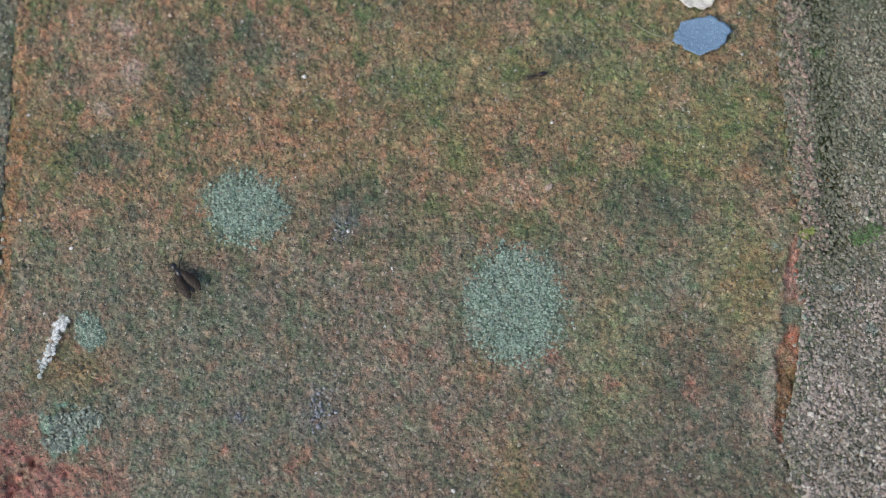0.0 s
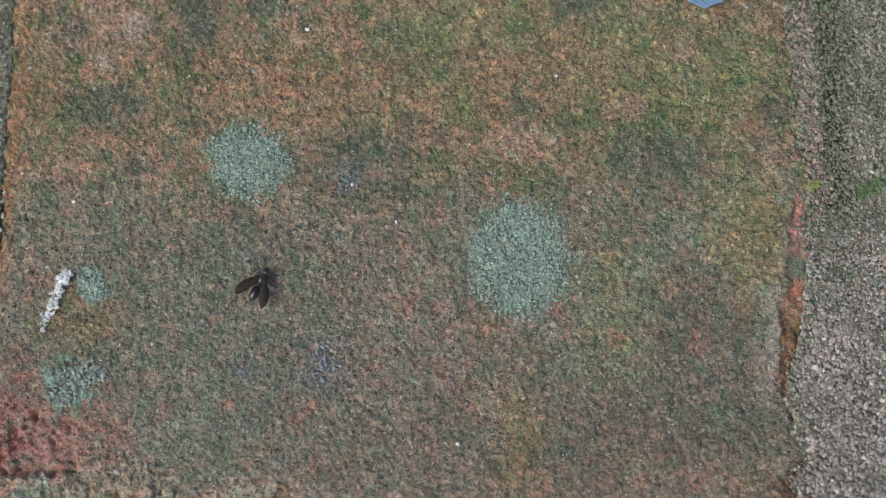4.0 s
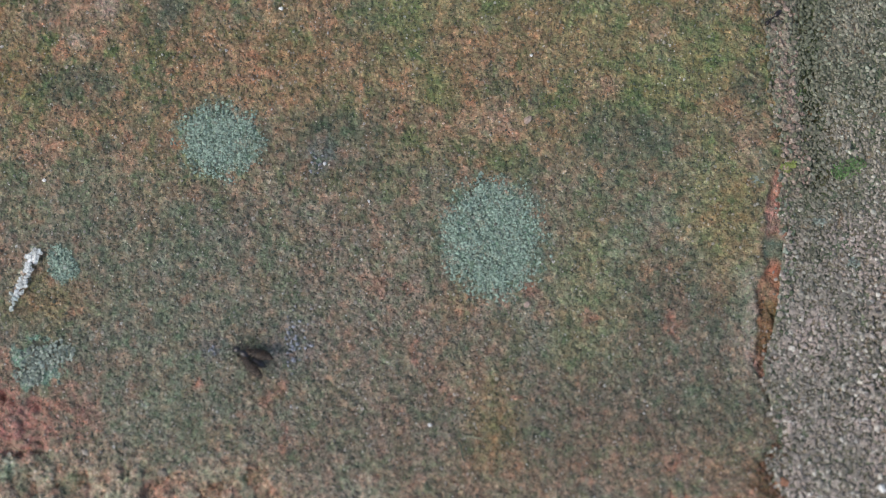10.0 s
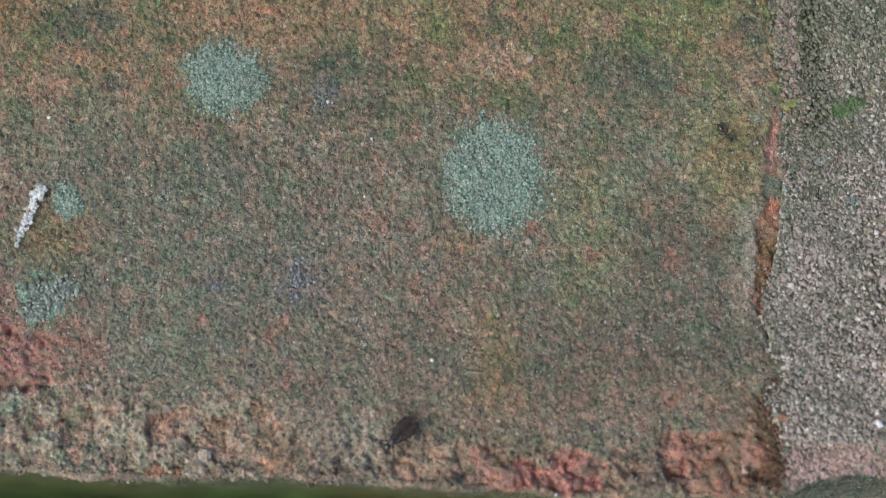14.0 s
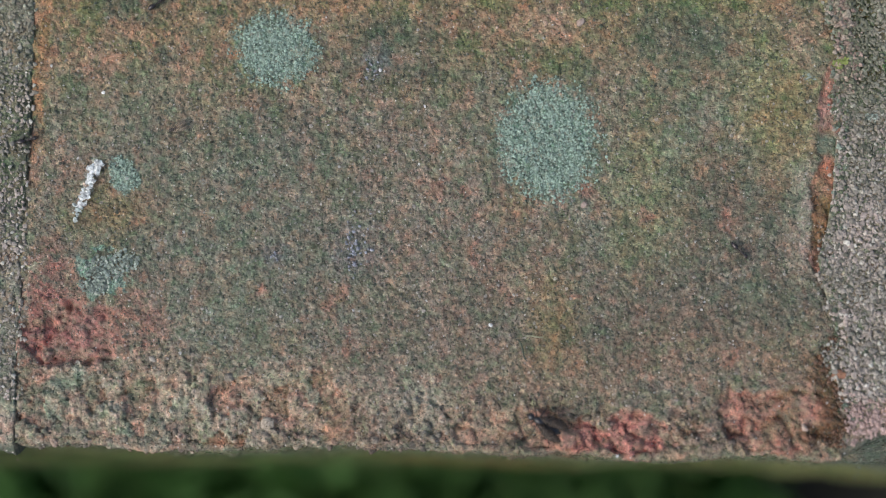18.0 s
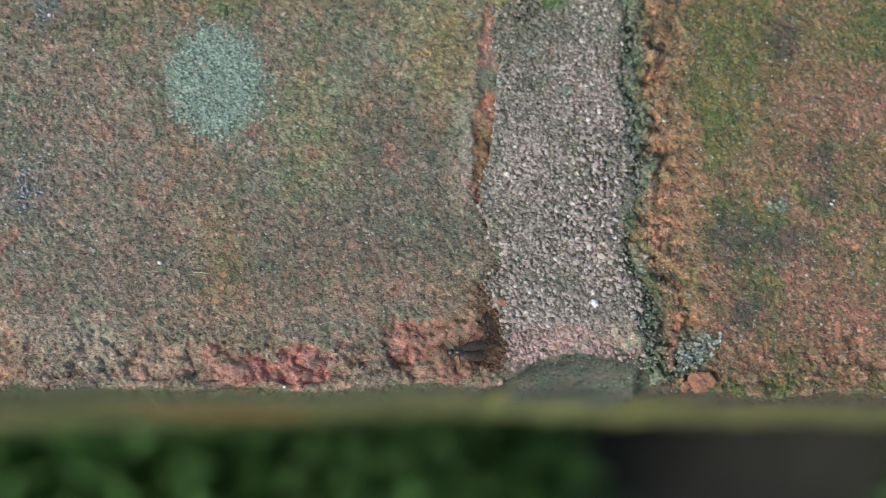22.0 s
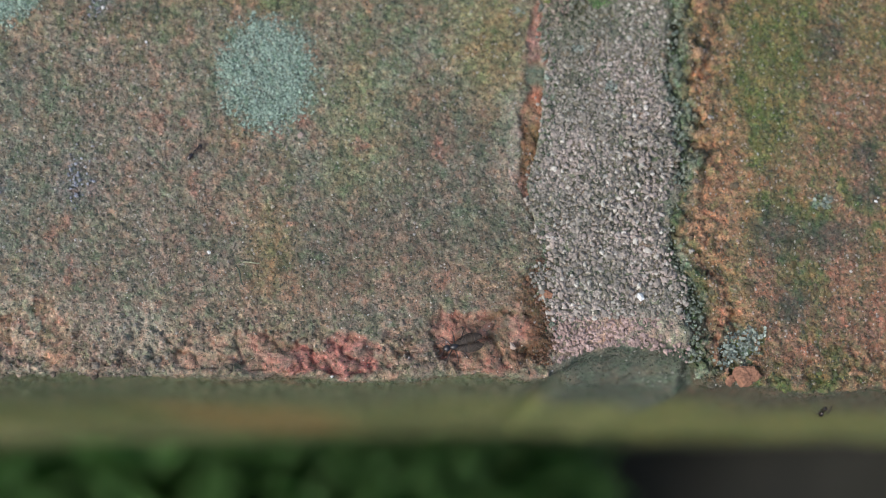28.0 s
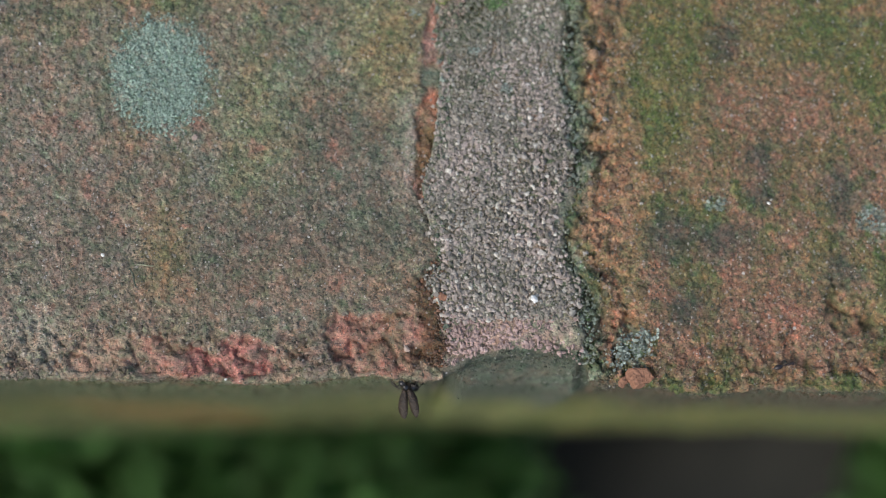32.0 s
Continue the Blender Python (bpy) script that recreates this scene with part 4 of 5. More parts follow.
line_of_grains("gritty_crumbs", 1100, lambda s, rng: (31.9 + main_right(12 + 24 * s) + 0.55 * rng.randn(len(s)), 12 + 24 * s), (0.1, 0.32), 916, 0.0, ((0.39, 0.32, 0.25), (0.31, 0.27, 0.20), (0.38, 0.28, 0.22), (0.19, 0.20, 0.13)), wall)

for args in ((30.7, 42.5, -13.2, 38, 17000, 701, M_GRAIN), (31.2, 42.3, -13.2, 5, 1500, 703, M_GRAIN, -0.12, (0.13, 0.27)), (-38.8, -34.8, -16.5, 38, 3000, 801, M_GRAIN), (31.2, 42.3, -15.6, -12.6, 950, 702, M_PINK_GRAIN)):
    spots, sizes = sand(*args)
    grain_cloud("sand_grains", spots, sizes, args[6], wall, args[5])


def lichen_crust(cx, cy, rx, ry, count, seed):
    """A round crust of fine grey-green granules on the brick, thinner and ragged at its rim."""
    x, y, z, _ = (a.reshape(-1, *a.shape[2:]) for a in main_top)
    rng = np.random.RandomState(seed)
    w = np.hypot((x + 0.9 * fbm(x * 0.8, y * 0.8, 4, 81, 0.65) - cx) / rx, (y + 0.9 * fbm(x * 0.8, y * 0.8, 4, 82, 0.65) - cy) / ry)
    chance = (1 - smooth(0.7, 1.18, w)) * (0.35 + 0.65 * smooth(-0.3, 0.3, fbm(x * 0.8, y * 0.8, 3, seed)))
    pick = rng.choice(len(x), count, p=chance / chance.sum())
    r = 0.05 + 0.09 * rng.uniform(0, 1, count) ** 1.6
    spots = np.stack([x[pick] + rng.uniform(-0.07, 0.07, count), y[pick] + rng.uniform(-0.07, 0.07, count), z[pick] + 0.35 * r], 1)
    tint = np.array((0.36, 0.48, 0.38)) * rng.uniform(0.85, 1.15, (count, 1))
    roll = rng.uniform(0, 1, count)
    tint = mixed(tint, (0.10, 0.15, 0.115), (roll < 0.14) * 0.8)
    tint = mixed(tint, (0.44, 0.54, 0.44), (roll > 0.88) * 0.6)
    ob = grain_cloud("lichen", spots, r, M_CRUMB, None, seed, 0.7, tint)
    return tagged(ob, "round grey-green crust of granular lichen on the brick", "lichen", kind="stuff")


lichen_crust(-14.2, 16.2, 3.6, 3.2, 2000, 941)
lichen_crust(8.3, 8.3, 4.2, 4.9, 3500, 942)
lichen_crust(-26.8, 5.6, 1.25, 1.6, 450, 943)


def chalky_crust(count, seed):
    """A short line of white mineral flakes, split and partly gone."""
    rng = np.random.RandomState(seed)
    u = np.sort(rng.uniform(0.04, 1, count))
    spots = np.stack([-30.9 + 2.0 * u + 0.22 * rng.randn(count), 1.6 + 5.2 * u + 0.1 * rng.randn(count), 0.28 + 0.08 * rng.rand(count)], 1)
    tint = np.array((0.74, 0.76, 0.72)) * rng.uniform(0.75, 1.1, (count, 1))
    tint = mixed(tint, (0.40, 0.47, 0.43), (u < 0.3) * 0.7)
    ob = grain_cloud("chalky_crust", spots, rng.uniform(0.14, 0.34, count) * (0.5 + 0.6 * u), M_CRUMB, None, seed, 0.35, tint)
    return tagged(ob, "broken streak of white chalky flakes on the brick", "mineral crust", kind="stuff")


chalky_crust(62, 951)


# ---- ground ----
def ground():
    bm = bmesh.new()
    bmesh.ops.create_grid(bm, x_segments=120, y_segments=120, size=1.0)
    for v in bm.verts:
        r = max(abs(v.co.x), abs(v.co.y))
        grow = 0.5 * r + 400 * r ** 8
        d = v.co.normalized() * grow if r > 0 else v.co
        v.co = (d.x, d.y, -0.20 + 0.008 * noise.noise(Vector((d.x * 30, d.y * 30, 0))) * (grow < 0.5))
    me = bpy.data.meshes.new("ground")
    bm.to_mesh(me)
    bm.free()
    me.materials.append(M_SOIL)
    return tagged(new("ground", me), "dark bare soil at the foot of the wall", "ground", kind="structure")


ground()


def blades(name, count, x_range, y_range, seed, material, label, near, heights=(0.035, 0.10), leans=(0.005, 0.055), turns=(0, 2 * math.pi), widths=(0.0014, 0.0036)):
    rng = random.Random(seed)
    verts, faces = [], []
    for _ in range(count):
        x, y = rng.uniform(*x_range), rng.uniform(*y_range)
        tall, wide, a = rng.uniform(*heights), rng.uniform(*widths), rng.uniform(*turns)
        lean, bend = rng.uniform(*leans), rng.uniform(0.3, 1.0)
        dx, dy = math.cos(a), math.sin(a)
        k = len(verts)
        for i in range(6):
            s = i / 5
            off, w = lean * s ** (1 + bend), wide * (1 - s ** 2.2) + 0.0002
            px, py, pz = x + dx * off, y + dy * off, -0.203 + tall * s * (1 - 0.2 * s * bend)
            py = min(py, near - 0.01 * (px + 0.06))
            verts += [(px - dy * w, py + dx * w, pz), (px + dy * w, py - dx * w, pz), (px + dx * w * 0.5, py + dy * w * 0.5, pz + 0.0003)]
        for i in range(5):
            b = k + 3 * i
            faces += [(b, b + 2, b + 5, b + 3), (b + 2, b + 1, b + 4, b + 5), (b + 1, b, b + 3, b + 4)]
    ob = mesh_object(name, verts, faces, material)
    return tagged(ob, label, "grass", kind="stuff")


blades("grass", 1900, (-0.130, 0.024), (-0.085, -0.0176), 5, M_GRASS, "lush green grass growing against the wall", -0.0171, (0.04, 0.082), (0.008, 0.035), widths=(0.0018, 0.0042))
blades("grass", 420, (-0.020, 0.034), (-0.060, -0.0176), 6, M_GRASS, "lush green grass growing against the wall", -0.0171, (0.05, 0.082), (0.008, 0.03), widths=(0.0020, 0.0044))
blades("grass", 150, (0.028, 0.046), (-0.040, -0.0186), 8, M_GRASS, "sparse green grass growing against the wall", -0.0171, (0.03, 0.06), (0.004, 0.02))
blades("grass", 220, (0.120, 0.150), (-0.050, -0.0186), 9, M_GRASS, "sparse green grass growing against the wall", -0.0171, (0.03, 0.06), (0.004, 0.02))


# ---- petals, grit, moss and fibres lying on the coping ----
def petal_material(name, low, high, vein):
    m, nt, b = nodes_of(name)
    p = coords_mm(nt, False)
    fine = node(nt, "ShaderNodeTexNoise", {"Vector": p, "Scale": 3.0, "Detail": 4.0, "Distortion": 1.2}).outputs[0]
    crinkle = node(nt, "ShaderNodeTexNoise", {"Vector": p, "Scale": 2.2, "Detail": 3.0})
    bent = node(nt, "ShaderNodeVectorMath", {0: crinkle.outputs["Color"], 1: (0.7, 0.7, 0.7), 2: p}, operation="MULTIPLY_ADD").outputs[0]
    cell = node(nt, "ShaderNodeTexVoronoi", {"Vector": bent, "Scale": vein}, feature="DISTANCE_TO_EDGE").outputs["Distance"]
    col = mix_node(nt, ramp_node(nt, cell, [(0.0, 0.8), (0.22, 0.0)]), ramp_node(nt, fine, [(0.3, low), (0.7, high)]), tuple(0.72 * c for c in low))
    nt.links.new(col, b.inputs["Base Color"])
    b.inputs["Roughness"].default_value = 0.7
    bp = node(nt, "ShaderNodeBump", {"Height": cell, "Strength": 0.6, "Distance": 0.0002})
    nt.links.new(bp.outputs[0], b.inputs["Normal"])
    return m


def petal(x, y, rx, ry, turn, material, label, tip, seed, z=0.35):
    """A thin, slightly cupped petal with a scalloped rim and a small tip; sizes in mm."""
    rings, spokes = 9, 56
    rows = []
    for side in (0, 1):
        for r in range(rings + 1):
            for s in range(spokes):
                a = 2 * math.pi * s / spokes
                rim = 1 + 0.05 * math.sin(6 * a + seed) + 0.025 * math.sin(19 * a + 3 * seed) + 0.035 * math.sin(11 * a + 2 * seed) + 0.03 * noise.noise(Vector((a * 2, seed, 0)))
                rim += tip * max(0.0, math.cos(a + math.pi / 2 + 0.05)) ** 24
                k = r / rings
                px, py = rx * rim * k * math.cos(a), ry * rim * k * math.sin(a)
                pz = 0.18 * k * k + 0.10 * noise.noise(Vector((px * 0.8, py * 0.8, seed))) * k - 0.12 * side * (1 - 0.6 * k)
                rows.append((px * 0.001, py * 0.001, pz * 0.001))
    faces, n = [], (rings + 1) * spokes
    for r in range(rings):
        for s in range(spokes):
            a, b = r * spokes + s, r * spokes + (s + 1) % spokes
            faces.append((a, a + spokes, b + spokes, b))
            faces.append((n + a, n + b, n + b + spokes, n + a + spokes))
    for s in range(spokes):
        a, b = rings * spokes + s, rings * spokes + (s + 1) % spokes
        faces.append((a, n + a, n + b, b))
    ob = mesh_object("flower_petal", rows, faces, material)
    ob.matrix_world = pose(x * 0.001, y * 0.001, z * 0.001, 0, 0, turn)
    return tagged(ob, label, "petal", "fallen petals")


M_BLUE_PETAL = petal_material("blue_petal", (0.18, 0.30, 0.43), (0.25, 0.375, 0.51), 4.2)
M_WHITE_PETAL = petal_material("white_petal", (0.66, 0.62, 0.53), (0.80, 0.77, 0.69), 0.9)
petal(24.0, 31.4, 2.35, 1.5, 8, M_BLUE_PETAL, "pale blue fallen petal with a scalloped rim, lying on the brick", 0.22, 1.0)
petal(23.7, 35.3, 1.8, 1.7, 0, M_WHITE_PETAL, "creamy white fallen petal with faint veins, lying on the brick", 0.0, 2.4)


def pebble(name, x, y, r, material, label, seed, z=0.25, flat=0.7):
    bm = bmesh.new()
    bmesh.ops.create_icosphere(bm, subdivisions=1 if r < 0.38 else 3, radius=r * 0.001)
    rng = random.Random(seed)
    for v in bm.verts:
        v.co *= rng.uniform(0.62, 1.2) if r < 0.38 else 1 + 0.5 * noise.noise(v.co * 1300 / r + Vector((seed, 0, 0))) + 0.16 * noise.noise(v.co * 5000 / r) + rng.uniform(-0.04, 0.04)
        v.co.x *= 1.3
        v.co.z *= flat
    me = bpy.data.meshes.new(name)
    bm.to_mesh(me)
    bm.free()
    me.materials.append(material)
    ob = new(name, me)
    ob.matrix_world = pose(x * 0.001, y * 0.001, z * 0.001, 0, 0, seed * 40)
    return tagged(ob, label, "grit", "loose grit on the wall")


M_GRIT = plain_material("pale_grit", (0.33, 0.24, 0.19), (0.48, 0.38, 0.31), 3.0, 0.6)
M_QUARTZ = plain_material("white_quartz", (0.62, 0.62, 0.58), (0.8, 0.8, 0.76), 3.0, 0.35)
M_TERRA = plain_material("terracotta_chip", (0.17, 0.085, 0.05), (0.34, 0.17, 0.10), 3.0, 0.85, 0.9)
for i, (x, y, r) in enumerate(((11.1, 18.2, 0.36), (11.2, 2.8, 0.27), (28.6, -15.4, 0.3))):
    pebble("grit_stone", x, y, r, M_GRIT, "small pale angular grit stone on the brick", i + 1.0)
for i, (x, y, r) in enumerate(((3.5, -7.0, 0.2), (-1.8, 11.2, 0.13), (-9.5, 27.5, 0.2), (11.4, 23.7, 0.15), (-5.5, 14.3, 0.16), (39.4, -11.5, 0.34), (59.6, -3.8, 0.16), (13.6, -17.6, 0.12), (-28.6, 12.6, 0.16))):
    pebble("quartz_grain", x, y, r, M_QUARTZ, "tiny white quartz grain stuck on the brick", i + 7.0)
for i, (x, y, r, turn) in enumerate(((48.0, -18.3, 0.85, 14), (46.6, -18.6, 0.4, 60), (31.5, -11.2, 0.4, 10))):
    ob = pebble("brick_chip", x, y, r, M_TERRA, "broken terracotta chip at the wall's edge", i + 21.0, 0.1, 0.45)
    ob.matrix_world = pose(x * 0.001, y * 0.001, 0.0001, 12, -8, turn)


def moss_tuft(x, y, spread, count, seed, z=-0.3, material=None, broad=1.0):
    rng = random.Random(seed)
    verts, faces = [], []
    for _ in range(count):
        a, d = rng.uniform(0, 2 * math.pi), spread * rng.random() ** 0.7
        bx, by = d * math.cos(a), 0.7 * d * math.sin(a)
        ta, lift, size = rng.uniform(0, 2 * math.pi), rng.uniform(0.1, 0.5) if broad < 2 else rng.uniform(0.0, 1.2), rng.uniform(0.08, 0.24)
        dx, dy = math.cos(ta), math.sin(ta)
        k = len(verts)
        for s, w in ((0, 0.05 * broad), (0.35, 0.16 * broad), (0.7, 0.13 * broad), (1, 0.01 + 0.06 * (broad - 1))):
            px, py, pz = bx + dx * size * s, by + dy * size * s, 0.1 + size * lift * s * (1.4 - 0.6 * s)
            verts += [((px - dy * w * size * 2) * 1e-3, (py + dx * w * size * 2) * 1e-3, pz * 1e-3),
                      (px * 1e-3, py * 1e-3, (pz - 0.06 * size) * 1e-3),
                      ((px + dy * w * size * 2) * 1e-3, (py - dx * w * size * 2) * 1e-3, pz * 1e-3)]
        for i in range(3):
            b = k + 3 * i
            faces += [(b, b + 1, b + 4, b + 3), (b + 1, b + 2, b + 5, b + 4), (b, b + 3, b + 5, b + 2)]
    ob = mesh_object("moss", verts, faces, material or M_MOSS, smooth_faces=False)
    ob.matrix_world = pose(x * 1e-3, y * 1e-3, z * 1e-3)
    return tagged(ob, "tuft of small green moss leaves in the mortar", "moss", kind="stuff")


M_LIME = plain_material("lime_moss", (0.16, 0.20, 0.05), (0.27, 0.31, 0.08), 1.5, 0.6, island=0.3)
M_LICHEN_LEAF = plain_material("lichen_leaf", (0.12, 0.15, 0.12), (0.34, 0.39, 0.325), 1.2, 0.9, island=0.6)
for x, y, spread, count, mat_ in ((37.2, 14.3, 1.2, 150, M_MOSS), (38.1, 14.9, 0.8, 80, M_MOSS), (36.6, 13.9, 0.6, 50, M_MOSS), (32.3, 14.4, 0.5, 90, M_LIME), (32.7, 14.7, 0.4, 50, M_LIME), (34.9, 10.0, 0.5, 60, M_LICHEN_LEAF), (37.6, 6.6, 0.6, 60, M_LICHEN_LEAF), (29.9, 13.4, 0.5, 60, M_LICHEN_LEAF),
                                  (33.4, 20.5, 0.7, 40, M_MOSS), (33.2, 25, 0.8, 46, M_MOSS), (33.6, 30, 0.7, 40, M_MOSS), (43.0, 3.8, 0.45, 24, M_LICHEN_LEAF),
                                  (43.3, -4, 0.6, 34, M_MOSS), (43.2, 9.5, 0.7, 40, M_MOSS), (43.6, -13.2, 0.6, 34, M_MOSS), (43.4, -8.2, 0.5, 26, M_MOSS)):
    moss_tuft(x, y, spread, count, int(x * 10 + y), material=mat_, z=0.12 if mat_ is M_LIME else -0.1 if x < 43 else -0.7)
tuft_rng = random.Random(77)
for i in range(30):
    y = -16.5 + 1.25 * i + tuft_rng.uniform(-0.5, 0.5)
    moss_tuft(42.9 + float(second_left(np.array([y]))[0]) + tuft_rng.uniform(-0.35, 0.45), y, tuft_rng.uniform(0.25, 0.6), tuft_rng.randint(10, 24), 300 + i, -0.75, tuft_rng.choice((M_MOSS, M_MOSS, M_LICHEN_LEAF)))
for i in range(9):
    y = -9 + 2.4 * i + tuft_rng.uniform(-0.8, 0.8)
    moss_tuft(31.2 + float(main_right(np.array([y]))[0]) + tuft_rng.uniform(-0.3, 0.4), y, tuft_rng.uniform(0.2, 0.4), tuft_rng.randint(8, 16), 400 + i, -0.35, tuft_rng.choice((M_MOSS, M_LICHEN_LEAF)))
for x, y, spread, count in ((-28.2, -2.2, 1.6, 330), (-29.0, -3.6, 1.2, 170), (-26.4, -1.5, 1.2, 130), (47.7, -15.6, 1.7, 130), (46.6, -16.7, 1.5, 80), (48.8, -14.7, 1.0, 40), (68.6, -5.4, 1.6, 90), (55.2, -3.8, 1.0, 22)):
    ob = moss_tuft(x, y, spread, count, int(50 + x + y), 0.1, M_LICHEN_LEAF, 2.05 if x > 0 else 2.3)
    tagged(ob, "grey-green leafy lichen rosette growing on the brick", "lichen")
    ob.name = "lichen"


M_BLUE_GRAIN = plain_material("bluish_grain", (0.19, 0.205, 0.23), (0.34, 0.355, 0.385), 3.0, 0.85, island=0.35)
crystal_rng = np.random.RandomState(31)
for cx, cy, spread, count in ((-7.5, -0.4, 1.1, 48), (-14.2, -1.1, 0.4, 7), (-6.4, 14.0, 0.6, 16)):
    spots = np.stack([cx + spread * crystal_rng.randn(count) * 0.6, cy + spread * crystal_rng.randn(count), 0.22 + 0.1 * crystal_rng.rand(count)], 1)
    grain_cloud("mineral_grains", spots, 0.07 + 0.09 * crystal_rng.rand(count), M_BLUE_GRAIN, main_brick, 950)


def fibre(points, radius, material, label):
    cu = bpy.data.curves.new("fibre", "CURVE")
    cu.dimensions, cu.bevel_depth, cu.bevel_resolution = "3D", radius * 1e-3, 2
    sp = cu.splines.new("NURBS")
    sp.points.add(len(points) - 1)
    for p, q in zip(sp.points, points):
        p.co = (q[0] * 1e-3, q[1] * 1e-3, q[2] * 1e-3, 1)
    sp.use_endpoint_u = True
    cu.materials.append(material)
    return tagged(new("plant_fibre", cu), label, "fibre", "plant fibres")


M_DARK_FIBRE = plain_material("dark_fibre", (0.03, 0.045, 0.03), (0.08, 0.105, 0.07), 3.0, 0.7)
M_FIBRE = plain_material("dry_fibre", (0.20, 0.22, 0.12), (0.36, 0.36, 0.24), 3.0, 0.6)
fibre(((18.4, 32.3, 0.4), (19.0, 31.8, 0.6), (19.8, 31.3, 0.45), (20.6, 31.2, 0.4)), 0.05, M_FIBRE, "thin pale green plant fibre on the brick")
fibre(((5.7, -8.2, 0.35), (6.2, -8.6, 0.45), (6.0, -9.3, 0.4), (6.3, -9.8, 0.3)), 0.07, M_DARK_FIBRE, "short dark green plant fibre on the brick")
fibre(((6.3, -7.9, 0.35), (6.9, -7.8, 0.5), (7.4, -8.1, 0.45), (7.7, -8.0, 0.35)), 0.06, M_FIBRE, "thin pale green plant fibre on the brick")
fibre(((-23.0, -5.6, 0.4), (-22.6, -4.9, 0.7), (-22.7, -4.2, 0.4)), 0.04, M_FIBRE, "thin pale green plant fibre on the brick")


# ---- ants ----
def chitin(name, low, high, rough):
    m = plain_material(name, low, high, 6.0, rough, 0.12)
    m.node_tree.nodes["Principled BSDF"].inputs["Coat Weight"].default_value = 0.6
    m.node_tree.nodes["Principled BSDF"].inputs["Coat Roughness"].default_value = 0.18
    return m


M_BLACK = chitin("black_chitin", (0.006, 0.005, 0.005), (0.016, 0.013, 0.012), 0.28)
M_BROWN = chitin("brown_chitin", (0.008, 0.005, 0.004), (0.024, 0.013, 0.008), 0.22)
M_LEG = chitin("leg_chitin", (0.012, 0.008, 0.006), (0.03, 0.02, 0.014), 0.4)


def wing_material(name, colour, alpha, rough):
    m, nt, b = nodes_of(name)
    p = coords_mm(nt, False)
    cell = node(nt, "ShaderNodeTexVoronoi", {"Vector": p, "Scale": 1.3}, feature="DISTANCE_TO_EDGE").outputs["Distance"]
    nt.links.new(ramp_node(nt, cell, [(0.0, tuple(0.4 * c for c in colour)), (0.05, colour)]), b.inputs["Base Color"])
    nt.links.new(ramp_node(nt, cell, [(0.0, 0.95), (0.05, alpha)]), b.inputs["Alpha"])
    b.inputs["Roughness"].default_value = rough
    return m


M_WING = wing_material("smoky_wing", (0.028, 0.017, 0.009), 0.84, 0.65)
M_PALE_WING = wing_material("pale_wing", (0.24, 0.19, 0.13), 0.6, 0.25)


def ovoid(bm, centre, radii, pitch=0.0, sides=14):
    made = bmesh.ops.create_uvsphere(bm, u_segments=sides, v_segments=sides * 2 // 3, radius=1.0)["verts"]
    turn = Matrix.Rotation(radians(pitch), 3, "Y")
    for v in made:
        v.co = turn @ Vector((v.co.z * radii[0], v.co.y * radii[1], -v.co.x * radii[2])) + Vector(centre)


def tube(bm, points, radii, sides=6):
    rings = []
    for i, p in enumerate(points):
        p = Vector(p)
        d = (Vector(points[min(i + 1, len(points) - 1)]) - Vector(points[max(i - 1, 0)])).normalized()
        u = d.cross(Vector((0.13, 0.2, 1))).normalized()
        w = d.cross(u)
        rings.append([bm.verts.new(p + radii[i] * (math.cos(2 * math.pi * s / sides) * u + math.sin(2 * math.pi * s / sides) * w)) for s in range(sides)])
    for a, b in zip(rings, rings[1:]):
        for s in range(sides):
            bm.faces.new((a[s], a[(s + 1) % sides], b[(s + 1) % sides], b[s]))
    bm.faces.new(rings[0][::-1])
    bm.faces.new(rings[-1])


def scaled(bm, k):
    for v in bm.verts:
        v.co *= k
    return bm


def wing_mesh(length, width, k):
    """A long membrane blade rounded at the tip, running backwards from its root."""
    bm = bmesh.new()
    rows, n = [], 14
    for i in range(n + 1):
        s = i / n
        half = width * (math.sin(math.pi * min(1, 0.12 + 0.88 * s) ** 1.5) ** 0.6 if s < 0.98 else 0.12)
        x, z = -length * s, 0.05 * math.sin(3 * s)
        rows.append([bm.verts.new(Vector((x, y * half, z + t + 0.03 * abs(y))) * k) for y, t in ((-0.55, 0), (0, 0), (1, 0), (1, -0.012), (0, -0.012), (-0.55, -0.012))])
    for a, b in zip(rows, rows[1:]):
        for s in range(6):
            bm.faces.new((a[s], a[(s + 1) % 6], b[(s + 1) % 6], b[s]))
    bm.faces.new(rows[0][::-1])
    bm.faces.new(rows[-1])
    return bm


